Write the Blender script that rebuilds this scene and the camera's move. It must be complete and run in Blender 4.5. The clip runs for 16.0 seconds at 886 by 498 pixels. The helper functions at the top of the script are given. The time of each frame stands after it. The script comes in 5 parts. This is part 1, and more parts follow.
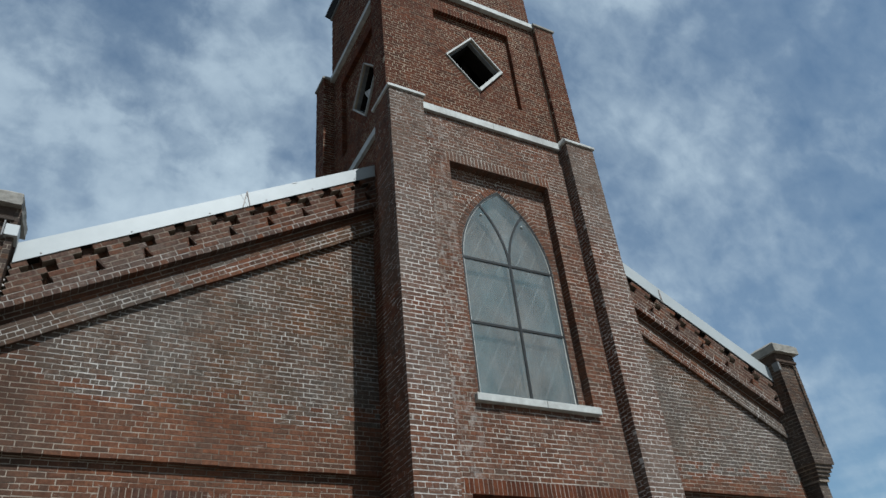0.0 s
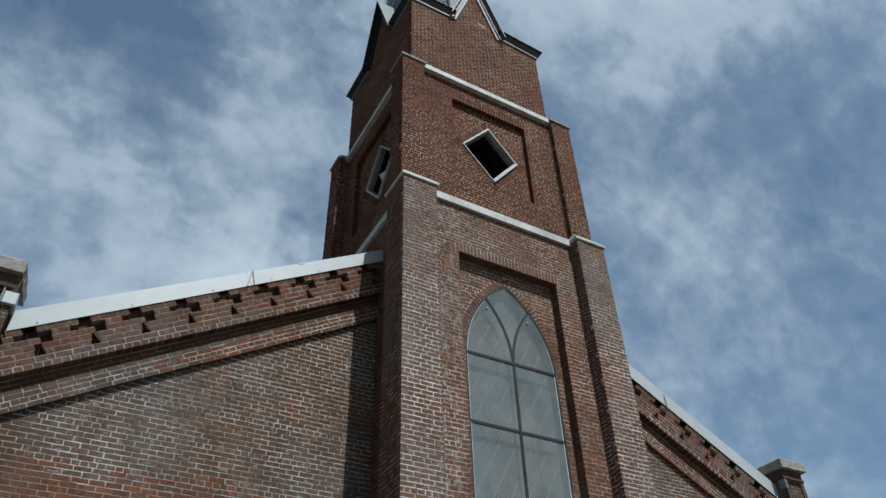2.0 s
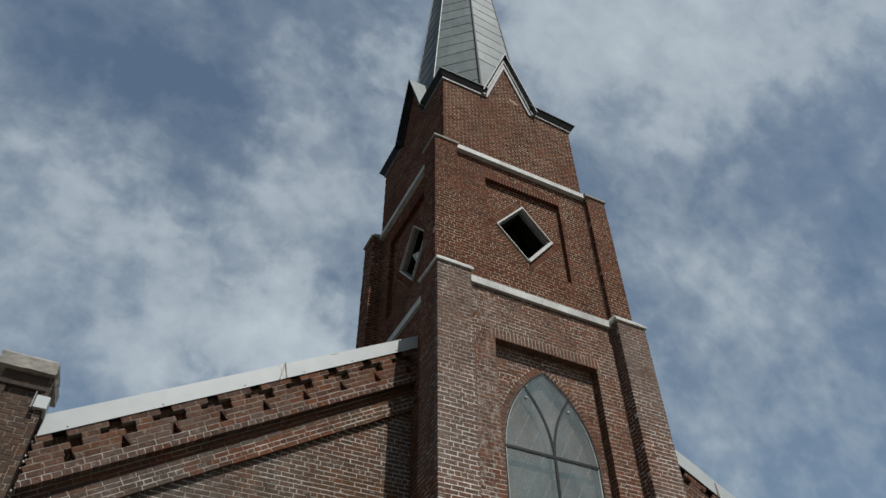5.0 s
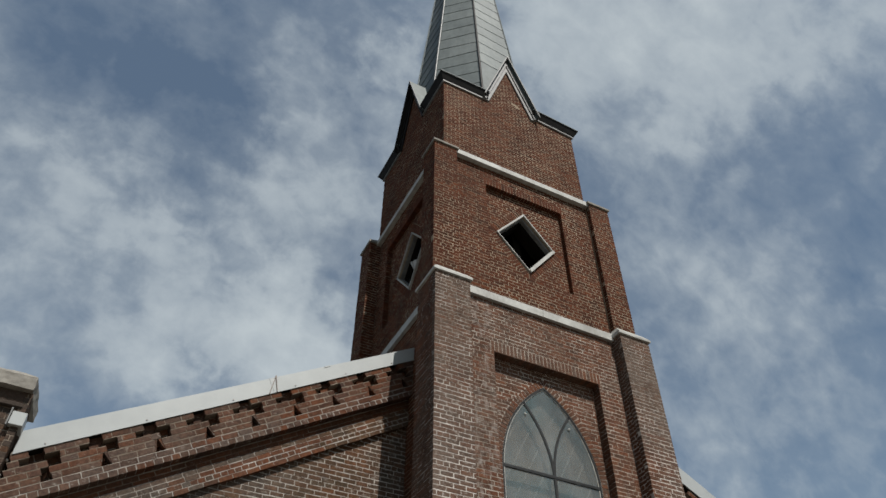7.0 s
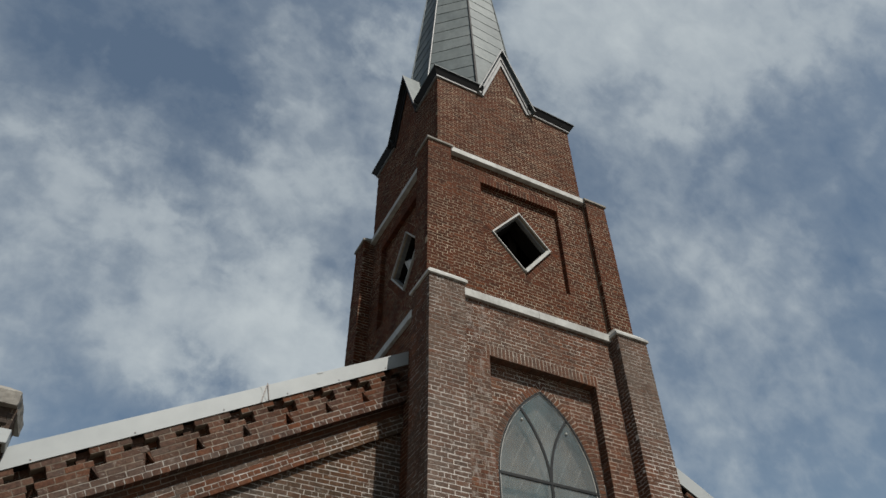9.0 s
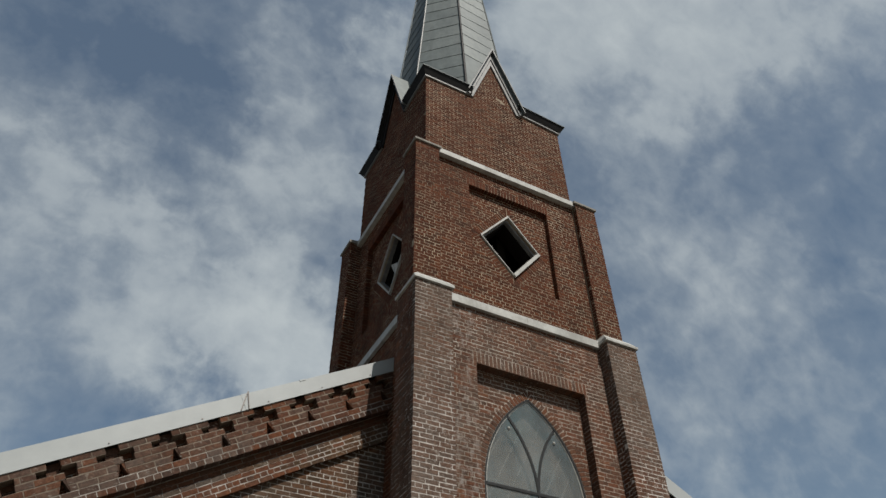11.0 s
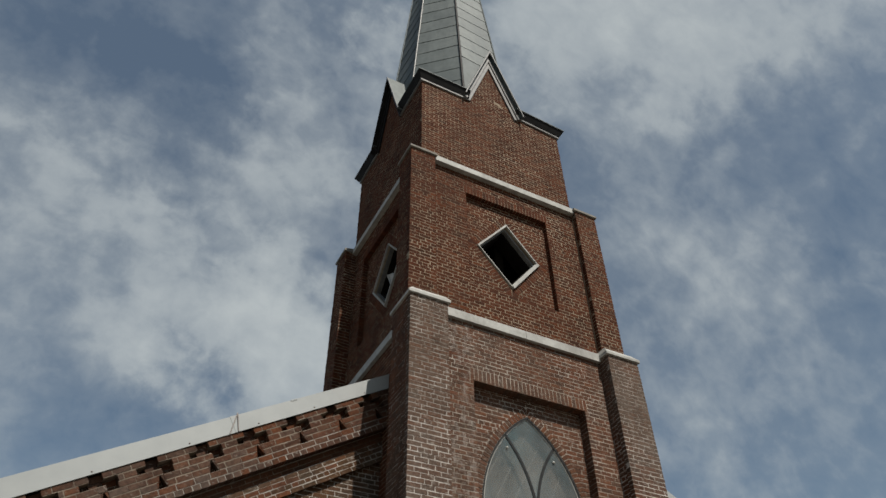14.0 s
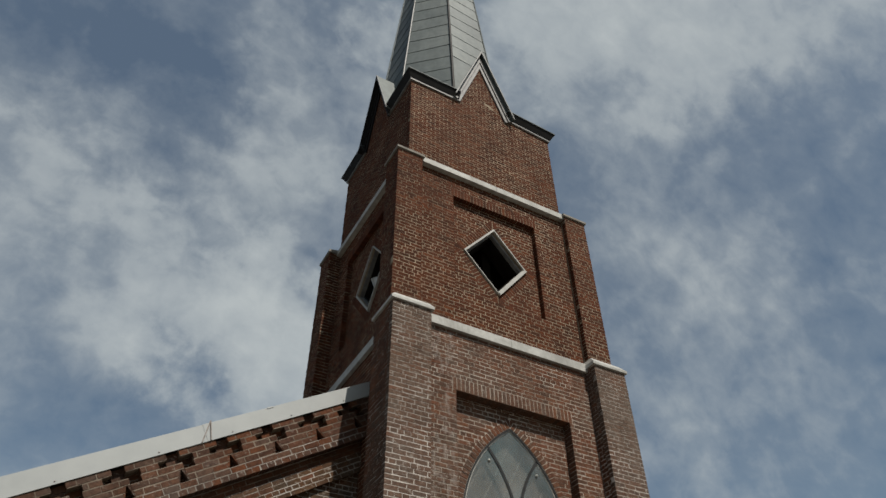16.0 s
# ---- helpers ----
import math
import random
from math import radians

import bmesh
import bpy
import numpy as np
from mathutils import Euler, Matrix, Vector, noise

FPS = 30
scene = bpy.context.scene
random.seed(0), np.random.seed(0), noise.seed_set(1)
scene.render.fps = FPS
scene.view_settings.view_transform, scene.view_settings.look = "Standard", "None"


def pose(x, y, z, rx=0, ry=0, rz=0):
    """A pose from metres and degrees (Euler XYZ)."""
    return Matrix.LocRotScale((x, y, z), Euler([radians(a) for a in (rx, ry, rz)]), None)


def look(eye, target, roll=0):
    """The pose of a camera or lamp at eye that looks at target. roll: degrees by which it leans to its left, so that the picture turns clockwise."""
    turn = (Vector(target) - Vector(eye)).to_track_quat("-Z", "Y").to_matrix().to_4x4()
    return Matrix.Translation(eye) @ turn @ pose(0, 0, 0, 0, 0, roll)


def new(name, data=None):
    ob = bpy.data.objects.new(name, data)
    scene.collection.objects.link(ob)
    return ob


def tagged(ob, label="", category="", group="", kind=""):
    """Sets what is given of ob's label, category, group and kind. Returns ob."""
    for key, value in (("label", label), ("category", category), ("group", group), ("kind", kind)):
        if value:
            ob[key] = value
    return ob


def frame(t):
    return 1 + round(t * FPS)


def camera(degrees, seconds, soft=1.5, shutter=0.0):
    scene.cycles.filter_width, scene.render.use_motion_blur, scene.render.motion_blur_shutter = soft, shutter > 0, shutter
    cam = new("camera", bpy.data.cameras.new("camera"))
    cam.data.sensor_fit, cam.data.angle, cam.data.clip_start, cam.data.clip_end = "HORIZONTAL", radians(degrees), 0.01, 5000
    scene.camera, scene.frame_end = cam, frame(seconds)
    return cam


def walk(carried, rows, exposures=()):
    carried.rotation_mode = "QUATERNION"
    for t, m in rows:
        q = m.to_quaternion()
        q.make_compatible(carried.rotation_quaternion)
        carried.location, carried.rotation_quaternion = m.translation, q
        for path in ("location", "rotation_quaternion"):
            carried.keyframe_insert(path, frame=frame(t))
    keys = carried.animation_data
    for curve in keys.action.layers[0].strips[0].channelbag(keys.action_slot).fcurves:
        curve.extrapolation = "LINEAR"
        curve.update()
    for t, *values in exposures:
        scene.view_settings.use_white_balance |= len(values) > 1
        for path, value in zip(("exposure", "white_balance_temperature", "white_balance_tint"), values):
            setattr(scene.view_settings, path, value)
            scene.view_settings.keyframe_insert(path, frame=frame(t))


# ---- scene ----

# camera: seconds, x, y, z, rx, ry, rz
PATH = [
    (0, -6.088, -7.784, 1.817, 124.092, 4.940, -27.407),
    (0.5, -6.102, -7.793, 1.902, 126.124, 4.252, -27.410),
    (1, -6.151, -7.823, 1.979, 126.247, 1.215, -28.963),
    (1.5, -6.137, -7.819, 2.077, 127.967, 1.346, -29.569),
    (2, -6.129, -7.830, 2.190, 129.611, 1.541, -29.516),
    (2.5, -6.147, -7.870, 2.251, 131.624, 1.079, -28.969),
    (3, -6.171, -7.899, 2.333, 132.082, 0.186, -28.128),
    (3.5, -6.167, -7.895, 2.411, 133.264, -0.086, -27.893),
    (4, -6.188, -7.947, 2.470, 133.838, 0.265, -27.101),
    (4.5, -6.189, -7.966, 2.594, 134.208, 0.456, -26.829),
    (7, -6.077, -7.802, 3.116, 134.229, -0.088, -27.329),
    (7.5, -6.033, -7.828, 3.224, 133.802, -0.067, -27.201),
    (8, -6.032, -7.848, 3.289, 133.894, -0.527, -27.232),
    (8.5, -6.020, -7.848, 3.366, 133.441, -0.394, -27.139),
    (9, -6.034, -7.838, 3.444, 133.231, 0.390, -27.171),
    (11.5, -5.898, -7.752, 3.762, 132.978, 0.613, -28.109),
    (12, -5.867, -7.756, 3.840, 132.354, 0.411, -27.664),
    (12.5, -5.849, -7.766, 3.930, 132.589, 1.099, -27.501),
    (13, -5.853, -7.765, 3.980, 132.352, 0.990, -27.752),
    (13.5, -5.839, -7.760, 4.069, 132.469, 1.243, -27.328),
    (14, -5.840, -7.761, 4.141, 132.633, 0.812, -27.795),
    (14.5, -5.788, -7.746, 4.226, 132.946, 0.540, -28.600),
    (15, -5.786, -7.709, 4.279, 133.528, 0.766, -28.671),
    (15.5, -5.762, -7.686, 4.348, 133.655, 0.670, -29.254),
    (16, -5.683, -7.666, 4.421, 132.524, 0.480, -29.106),
]

cam = camera(63.18, 16.0, soft=1.5)
walk(cam, [(r[0], pose(*r[1:])) for r in PATH], exposures=[(0, 0.50, 5740, 5), (2.5, 0.37, 5800, 7), (4.5, 0.30, 6190, 9), (7, 0.33, 6470, 10), (11.5, 0.21, 6610, 10), (16, 0.18, 6740, 10)])

# ---------------------------------------------------------------- light
SUN_FROM = Vector((0.09, -1.0, 1.45)).normalized()


def build_world():
    w = bpy.data.worlds.new("sky")
    w.use_nodes = True
    scene.world = w
    nt = w.node_tree
    n, l = nt.nodes, nt.links
    n.clear()
    out = n.new("ShaderNodeOutputWorld")
    bg = n.new("ShaderNodeBackground")
    sky = n.new("ShaderNodeTexSky")
    sky.sky_type = "NISHITA"
    sky.sun_disc = False
    sky.sun_elevation = math.asin(SUN_FROM.z)
    sky.sun_rotation = math.atan2(SUN_FROM.x, SUN_FROM.y)
    sky.air_density, sky.dust_density, sky.ozone_density = 1.0, 1.2, 0.8
    co = n.new("ShaderNodeTexCoord")
    sep = n.new("ShaderNodeSeparateXYZ")
    l.new(co.outputs["Generated"], sep.inputs[0])
    # clouds lie on a level sheet high above: direction divided by its height
    zmax = n.new("ShaderNodeMath")
    zmax.operation = "MAXIMUM"
    zmax.inputs[1].default_value = 0.12
    l.new(sep.outputs["Z"], zmax.inputs[0])
    div = n.new("ShaderNodeVectorMath")
    div.operation = "DIVIDE"
    comb = n.new("ShaderNodeCombineXYZ")
    for i in range(3):
        l.new(zmax.outputs[0], comb.inputs[i])
    l.new(co.outputs["Generated"], div.inputs[0])
    l.new(comb.outputs[0], div.inputs[1])
    # broad banks of cloud, as directions with a half-width in degrees and a thickness
    bank = None
    # their edges are frayed: directions are shaken by noise first
    fray = n.new("ShaderNodeTexNoise")
    fray.inputs["Scale"].default_value = 7.0
    fray.inputs["Detail"].default_value = 7
    fray.inputs["Roughness"].default_value = 0.6
    l.new(co.outputs["Generated"], fray.inputs["Vector"])
    shake = n.new("ShaderNodeVectorMath")
    shake.operation = "SUBTRACT"
    shake.inputs[1].default_value = (0.5, 0.5, 0.5)
    l.new(fray.outputs["Color"], shake.inputs[0])
    torn = n.new("ShaderNodeVectorMath")
    torn.operation = "MULTIPLY_ADD"
    torn.inputs[1].default_value = (0.28, 0.28, 0.28)
    l.new(shake.outputs[0], torn.inputs[0])
    l.new(co.outputs["Generated"], torn.inputs[2])
    edge = n.new("ShaderNodeVectorMath")
    edge.operation = "NORMALIZE"
    l.new(torn.outputs[0], edge.inputs[0])
    for x, y, z, wide, thick in CLOUD_BANKS + CLOUD_PATCHES:
        d = Vector((x, y, z)).normalized()
        dot = n.new("ShaderNodeVectorMath")
        dot.operation = "DOT_PRODUCT"
        l.new(edge.outputs[0], dot.inputs[0])
        dot.inputs[1].default_value = d
        rng_node = n.new("ShaderNodeMapRange")
        rng_node.interpolation_type = "SMOOTHSTEP"
        rng_node.inputs["From Min"].default_value = math.cos(radians(wide))
        rng_node.inputs["From Max"].default_value = 1.0
        rng_node.inputs["To Max"].default_value = thick
        l.new(dot.outputs["Value"], rng_node.inputs["Value"])
        if bank is None:
            bank = rng_node.outputs[0]
        else:
            s = n.new("ShaderNodeMath")
            l.new(bank, s.inputs[0])
            l.new(rng_node.outputs[0], s.inputs[1])
            bank = s.outputs[0]
    # fleecy texture on the cloud sheet: banks, puffs and fine ripples, each drawn out along the wind
    mp = n.new("ShaderNodeMapping")
    mp.inputs["Location"].default_value = CLOUD_SHIFT
    mp.inputs["Rotation"].default_value = (0, 0, radians(CLOUD_TURN))
    l.new(div.outputs[0], mp.inputs[0])
    total = bank
    for scale, detail, rough, amount, dist, stretch in CLOUD_GRAIN:
        # banks follow the sheet, puffs are as deep as wide
        draw = n.new("ShaderNodeMapping")
        draw.inputs["Scale"].default_value = stretch
        l.new(mp.outputs[0] if scale < 5 else co.outputs["Generated"], draw.inputs[0])
        t = n.new("ShaderNodeTexNoise")
        t.inputs["Scale"].default_value = scale
        t.inputs["Detail"].default_value = detail
        t.inputs["Roughness"].default_value = rough
        t.inputs["Distortion"].default_value = dist
        l.new(draw.outputs[0], t.inputs["Vector"])
        add = n.new("ShaderNodeMath")
        add.operation = "MULTIPLY_ADD"
        add.inputs[1].default_value = amount
        l.new(t.outputs["Fac"], add.inputs[0])
        l.new(total, add.inputs[2])
        total = add.outputs[0]
    part_of = n.new("ShaderNodeMath")
    part_of.operation = "MULTIPLY_ADD"
    part_of.inputs[1].default_value = 1 / 1.69
    part_of.inputs[2].default_value = -0.035
    l.new(total, part_of.inputs[0])
    ramp = n.new("ShaderNodeValToRGB")
    stops = ramp.color_ramp.elements
    while len(stops) < 5:
        stops.new(0.5)
    for stop, (where, grey) in zip(stops, ((0.36, 0.13), (0.53, 0.27), (0.645, 0.47), (0.745, 0.70), (0.98, 1.0))):
        stop.position, stop.color = where, (grey, grey, grey, 1)
    l.new(part_of.outputs[0], ramp.inputs[0])
    hue = n.new("ShaderNodeMixRGB")
    hue.blend_type = "MULTIPLY"
    hue.inputs[0].default_value = 1.0
    hue.inputs[2].default_value = (0.72, 0.985, 1.06, 1)
    l.new(sky.outputs[0], hue.inputs[1])
    mix = n.new("ShaderNodeMixRGB")
    l.new(ramp.outputs[0], mix.inputs[0])
    l.new(hue.outputs[0], mix.inputs[1])
    mix.inputs[2].default_value = CLOUD_COLOUR
    l.new(mix.outputs[0], bg.inputs[0])
    bg.inputs[1].default_value = 0.056
    l.new(bg.outputs[0], out.inputs[0])


CLOUD_BANKS = [(-0.08, 0.81, 0.59, 15, 0.20), (-0.06, 0.69, 0.72, 9, 0.14), (0.13, 0.76, 0.64, 13, 0.28), (0.15, 0.48, 0.86, 4, 0.28), (0.08, 0.52, 0.85, 5, -0.10), (0.45, 0.35, 0.82, 12, 0.28),
               (0.61, 0.19, 0.77, 13, 0.28), (0.30, 0.35, 0.88, 9, 0.12), (0.69, 0.32, 0.65, 9, -0.04), (0.75, 0.46, 0.47, 12, 0.14),
               (-0.11, 0.58, 0.80, 9, -0.04), (-0.35, 0.70, 0.62, 14, 0.02)]
CLOUD_PATCHES = [(-0.05, 0.66, 0.75, 9, -0.30), (0.79, 0.42, 0.44, 9, -0.21), (0.7, 0.25, 0.67, 9, -0.17), (0.43, 0.34, 0.84, 9, 0.08), (0.65, 0.47, 0.6, 12, 0.14), (0.18, 0.82, 0.54, 9, 0.37), (0.04, 0.85, 0.52, 12, -0.2), (0.13, 0.6, 0.79, 9, 0.21), (-0.17, 0.68, 0.71, 12, 0.1), (0.11, 0.7, 0.71, 9, -0.14), (0.55, 0.48, 0.68, 12, -0.03), (0.05, 0.78, 0.62, 9, 0.09), (0.53, 0.27, 0.8, 9, 0.13), (0.58, 0.34, 0.74, 9, -0.09),
                 (0.1, 0.83, 0.55, 7, 0.16), (0.01, 0.86, 0.52, 6, 0.09), (-0.18, 0.62, 0.76, 9, -0.12), (-0.04, 0.58, 0.81, 8, -0.16), (-0.13, 0.58, 0.8, 7, -0.08)]
# scale, detail, roughness, amount, distortion, stretch
CLOUD_GRAIN = ((2.4, 4, 0.5, 0.50, 0.2, (1, 1, 1)), (8.0, 10, 0.55, 0.92, 0.2, (1, 1.2, 1)), (24.0, 7, 0.55, 0.56, 0.3, (1, 1.4, 1)))
CLOUD_SHIFT, CLOUD_TURN, CLOUD_COLOUR = (0.4, 1.7, 0.0), 20.0, (6.95, 7.75, 8.2, 1)
build_world()
lamp = bpy.data.lights.new("sun", "SUN")
lamp.energy, lamp.angle, lamp.color = 4.6, radians(0.6), (1.0, 0.955, 0.89)
sun = new("sun", lamp)
sun.matrix_world = look(SUN_FROM * 60, (0, 0, 0))

# ---------------------------------------------------------------- materials


def material(name, colour, rough=0.8, metal=0.0):
    m = bpy.data.materials.new(name)
    m.use_nodes = True
    b = m.node_tree.nodes["Principled BSDF"]
    b.inputs["Base Color"].default_value = (*colour, 1)
    b.inputs["Roughness"].default_value = rough
    b.inputs["Metallic"].default_value = metal
    return m, m.node_tree.nodes, m.node_tree.links, b


def place_noise(n, l, scale, detail=6, rough=0.55, stretch=(1, 1, 1)):
    g = n.new("ShaderNodeNewGeometry")
    mp = n.new("ShaderNodeMapping")
    mp.inputs["Scale"].default_value = stretch
    l.new(g.outputs["Position"], mp.inputs[0])
    t = n.new("ShaderNodeTexNoise")
    t.inputs["Scale"].default_value = scale
    t.inputs["Detail"].default_value = detail
    t.inputs["Roughness"].default_value = rough
    l.new(mp.outputs[0], t.inputs["Vector"])
    return t.outputs["Fac"]


def ramp_of(n, l, src, stops):
    r = n.new("ShaderNodeValToRGB")
    e = r.color_ramp.elements
    while len(e) < len(stops):
        e.new(0.5)
    for el, (p, c) in zip(e, stops):
        el.position, el.color = p, (*c, 1)
    l.new(src, r.inputs[0])
    return r.outputs[0]


def blend(n, l, fac, a, b, kind="MIX"):
    m = n.new("ShaderNodeMixRGB")
    m.blend_type = kind
    for i, v in enumerate((fac, a, b)):
        if isinstance(v, (int, float)):
            m.inputs[i].default_value = v
        elif isinstance(v, tuple):
            m.inputs[i].default_value = (*v, 1)
        else:
            l.new(v, m.inputs[i])
    return m.outputs[0]


def bump(n, l, b, height, strength, dist):
    bp = n.new("ShaderNodeBump")
    bp.inputs["Strength"].default_value = strength
    bp.inputs["Distance"].default_value = dist
    l.new(height, bp.inputs["Height"])
    l.new(bp.outputs[0], b.inputs["Normal"])


def height_zone(n, l, z0, z1):
    """0 below z0, 1 above z1, with an uneven front."""
    g = n.new("ShaderNodeNewGeometry")
    sep = n.new("ShaderNodeSeparateXYZ")
    l.new(g.outputs["Position"], sep.inputs[0])
    sway = n.new("ShaderNodeMath")
    sway.operation = "MULTIPLY_ADD"
    sway.inputs[1].default_value = 3.0
    l.new(place_noise(n, l, 1.3, 6, 0.65), sway.inputs[0])
    l.new(sep.outputs["Z"], sway.inputs[2])
    r = n.new("ShaderNodeMapRange")
    r.interpolation_type = "SMOOTHSTEP"
    r.inputs["From Min"].default_value = z0 + 1.5
    r.inputs["From Max"].default_value = z1 + 1.5
    l.new(sway.outputs[0], r.inputs["Value"])
    return r.outputs[0]


def salt_bloom(n, l, x0, wide, coarse=11.0, cut=(0.50, 0.68)):
    """A streaky upright band of white salts, or of a dark tone, round x0."""
    g = n.new("ShaderNodeNewGeometry")
    sep = n.new("ShaderNodeSeparateXYZ")
    l.new(g.outputs["Position"], sep.inputs[0])
    off = n.new("ShaderNodeMath")
    off.operation = "SUBTRACT"
    off.inputs[1].default_value = x0
    l.new(sep.outputs["X"], off.inputs[0])
    far = n.new("ShaderNodeMath")
    far.operation = "ABSOLUTE"
    l.new(off.outputs[0], far.inputs[0])
    near = n.new("ShaderNodeMapRange")
    near.interpolation_type = "SMOOTHSTEP"
    near.inputs["From Min"].default_value = wide
    near.inputs["From Max"].default_value = wide * 0.3
    l.new(far.outputs[0], near.inputs["Value"])
    streak = ramp_of(n, l, place_noise(n, l, coarse, 8, 0.75, (1, 1, 0.6)), [(cut[0], (0, 0, 0)), (cut[1], (0.7, 0.7, 0.7))])
    return blend(n, l, 1.0, near.outputs[0], streak, "MULTIPLY")


def brick_material(name, tones, grey, grey_from, single, lime=0.58, aged=None, salt=None, dark_band=None):
    """Fired brick: tone by piece, weathered grey film in cloudy patches, sandy grain."""
    m, n, l, b = material(name, tones[0], 0.95)
    b.inputs["Specular IOR Level"].default_value = 0.12
    if single:
        rnd = n.new("ShaderNodeObjectInfo").outputs["Random"]
    else:
        rnd = n.new("ShaderNodeNewGeometry").outputs["Random Per Island"]
    col = ramp_of(n, l, rnd, [(i / (len(tones) - 1), t) for i, t in enumerate(tones)])
    patch = place_noise(n, l, 0.55, 8, 0.62)
    film = ramp_of(n, l, patch, [(grey_from, (0, 0, 0)), (grey_from + 0.22, (0.85, 0.85, 0.85))])
    speck = place_noise(n, l, 14, 6, 0.7)
    film2 = blend(n, l, 0.55, film, ramp_of(n, l, speck, [(0.35, (0.3, 0.3, 0.3)), (0.65, (1, 1, 1))]), "MULTIPLY")
    col = blend(n, l, film2, col, grey)
    if aged:
        old = blend(n, l, 1.0, height_zone(n, l, *aged), ramp_of(n, l, speck, [(0.38, (0.05, 0.05, 0.05)), (0.62, (0.62, 0.62, 0.62))]), "MULTIPLY")
        col = blend(n, l, old, col, GRIME)
    grain = place_noise(n, l, 90, 4, 0.7)
    col = blend(n, l, 0.7, col, ramp_of(n, l, grain, [(0.3, (0.55, 0.55, 0.55)), (0.7, (1.25, 1.2, 1.15))]), "MULTIPLY")
    blotch = place_noise(n, l, 26, 5, 0.6)
    col = blend(n, l, 0.8, col, ramp_of(n, l, blotch, [(0.32, (0.6, 0.6, 0.62)), (0.66, (1.28, 1.26, 1.24))]), "MULTIPLY")
    stain = place_noise(n, l, 3.0, 7, 0.6, (1, 1, 0.35))
    col = blend(n, l, 0.6, col, ramp_of(n, l, stain, [(0.35, (0.62, 0.6, 0.6)), (0.6, (1.1, 1.1, 1.1))]), "MULTIPLY")
    smear = place_noise(n, l, 15, 7, 0.68, (0.6, 0.6, 1.3))
    col = blend(n, l, ramp_of(n, l, smear, [(lime, (0, 0, 0)), (lime + 0.12, (0.75, 0.75, 0.75))]), col, (0.265, 0.236, 0.205))
    if salt:
        col = blend(n, l, salt_bloom(n, l, *salt), col, (0.29, 0.265, 0.24))
    if dark_band:
        col = blend(n, l, salt_bloom(n, l, *dark_band, coarse=1.2, cut=(0.30, 0.52)), col, (0.040, 0.027, 0.020))
    l.new(col, b.inputs["Base Color"])
    bump(n, l, b, grain, 0.6, 0.005)
    return m


GRIME = (0.098, 0.076, 0.058)
TONES_WING = [(0.0898, 0.0443, 0.0238), (0.0669, 0.0413, 0.0248), (0.08, 0.0443, 0.0248), (0.1019, 0.0463, 0.0217), (0.0631, 0.0433, 0.0269), (0.0849, 0.0483, 0.0276), (0.0728, 0.0403, 0.0231), (0.1091, 0.0492, 0.0223)]
TONES_TOWER = [(0.0811, 0.0262, 0.0125), (0.0633, 0.0228, 0.0120), (0.091, 0.0302, 0.0140), (0.0494, 0.0212, 0.0122), (0.075, 0.0275, 0.0142), (0.101, 0.0338, 0.0145)]
TONES_BROWN = [(0.101, 0.0455, 0.0265), (0.084, 0.0430, 0.0275), (0.116, 0.0480, 0.0268), (0.071, 0.0415, 0.0290), (0.127, 0.0545, 0.0290)]
M_WING = brick_material("brick_weathered", TONES_WING, (0.084, 0.075, 0.066), 0.35, False, dark_band=(-7.3, 1.5))
M_TOWER = brick_material("brick_red", TONES_TOWER, (0.072, 0.042, 0.026), 0.62, False, 0.65)
M_WING_RED = brick_material("brick_new_red", [(0.108, 0.046, 0.026), (0.086, 0.043, 0.027), (0.124, 0.051, 0.027), (0.072, 0.041, 0.028), (0.132, 0.055, 0.028)], (0.092, 0.068, 0.052), 0.52, False, 0.62, dark_band=(-7.3, 1.5))
M_FRIEZE1 = brick_material("brick_frieze_piece", [(0.098, 0.038, 0.020), (0.060, 0.032, 0.022), (0.076, 0.035, 0.021), (0.112, 0.043, 0.021), (0.054, 0.033, 0.026), (0.088, 0.041, 0.026)], (0.078, 0.060, 0.048), 0.47, True, 0.58)
M_LIMED1 = brick_material("brick_dulled_piece", [(0.084, 0.046, 0.033), (0.070, 0.044, 0.034), (0.096, 0.050, 0.032), (0.076, 0.049, 0.038)], (0.100, 0.079, 0.066), 0.42, True, 0.58)
M_SOOTY1 = brick_material("brick_sooty_piece", [(0.062, 0.041, 0.030), (0.050, 0.038, 0.031), (0.070, 0.044, 0.030), (0.078, 0.043, 0.026), (0.046, 0.037, 0.031)], (0.066, 0.056, 0.048), 0.38, True, 0.62)
M_PIER = brick_material("brick_limed", TONES_BROWN, (0.128, 0.107, 0.090), 0.40, False, 0.55, (8.3, 10.2))
M_PIER1 = brick_material("brick_limed_piece", TONES_BROWN, (0.128, 0.107, 0.090), 0.40, True, 0.55, (8.3, 10.2))
M_TOWER1 = brick_material("brick_red_piece", TONES_TOWER, (0.072, 0.042, 0.026), 0.62, True, 0.65)


M_BROWN = brick_material("brick_brown", TONES_BROWN, (0.105, 0.086, 0.070), 0.46, False, 0.58, None, (-1.28, 0.42))
M_BROWN1 = brick_material("brick_brown_piece", TONES_BROWN, (0.105, 0.086, 0.070), 0.46, True, 0.58)


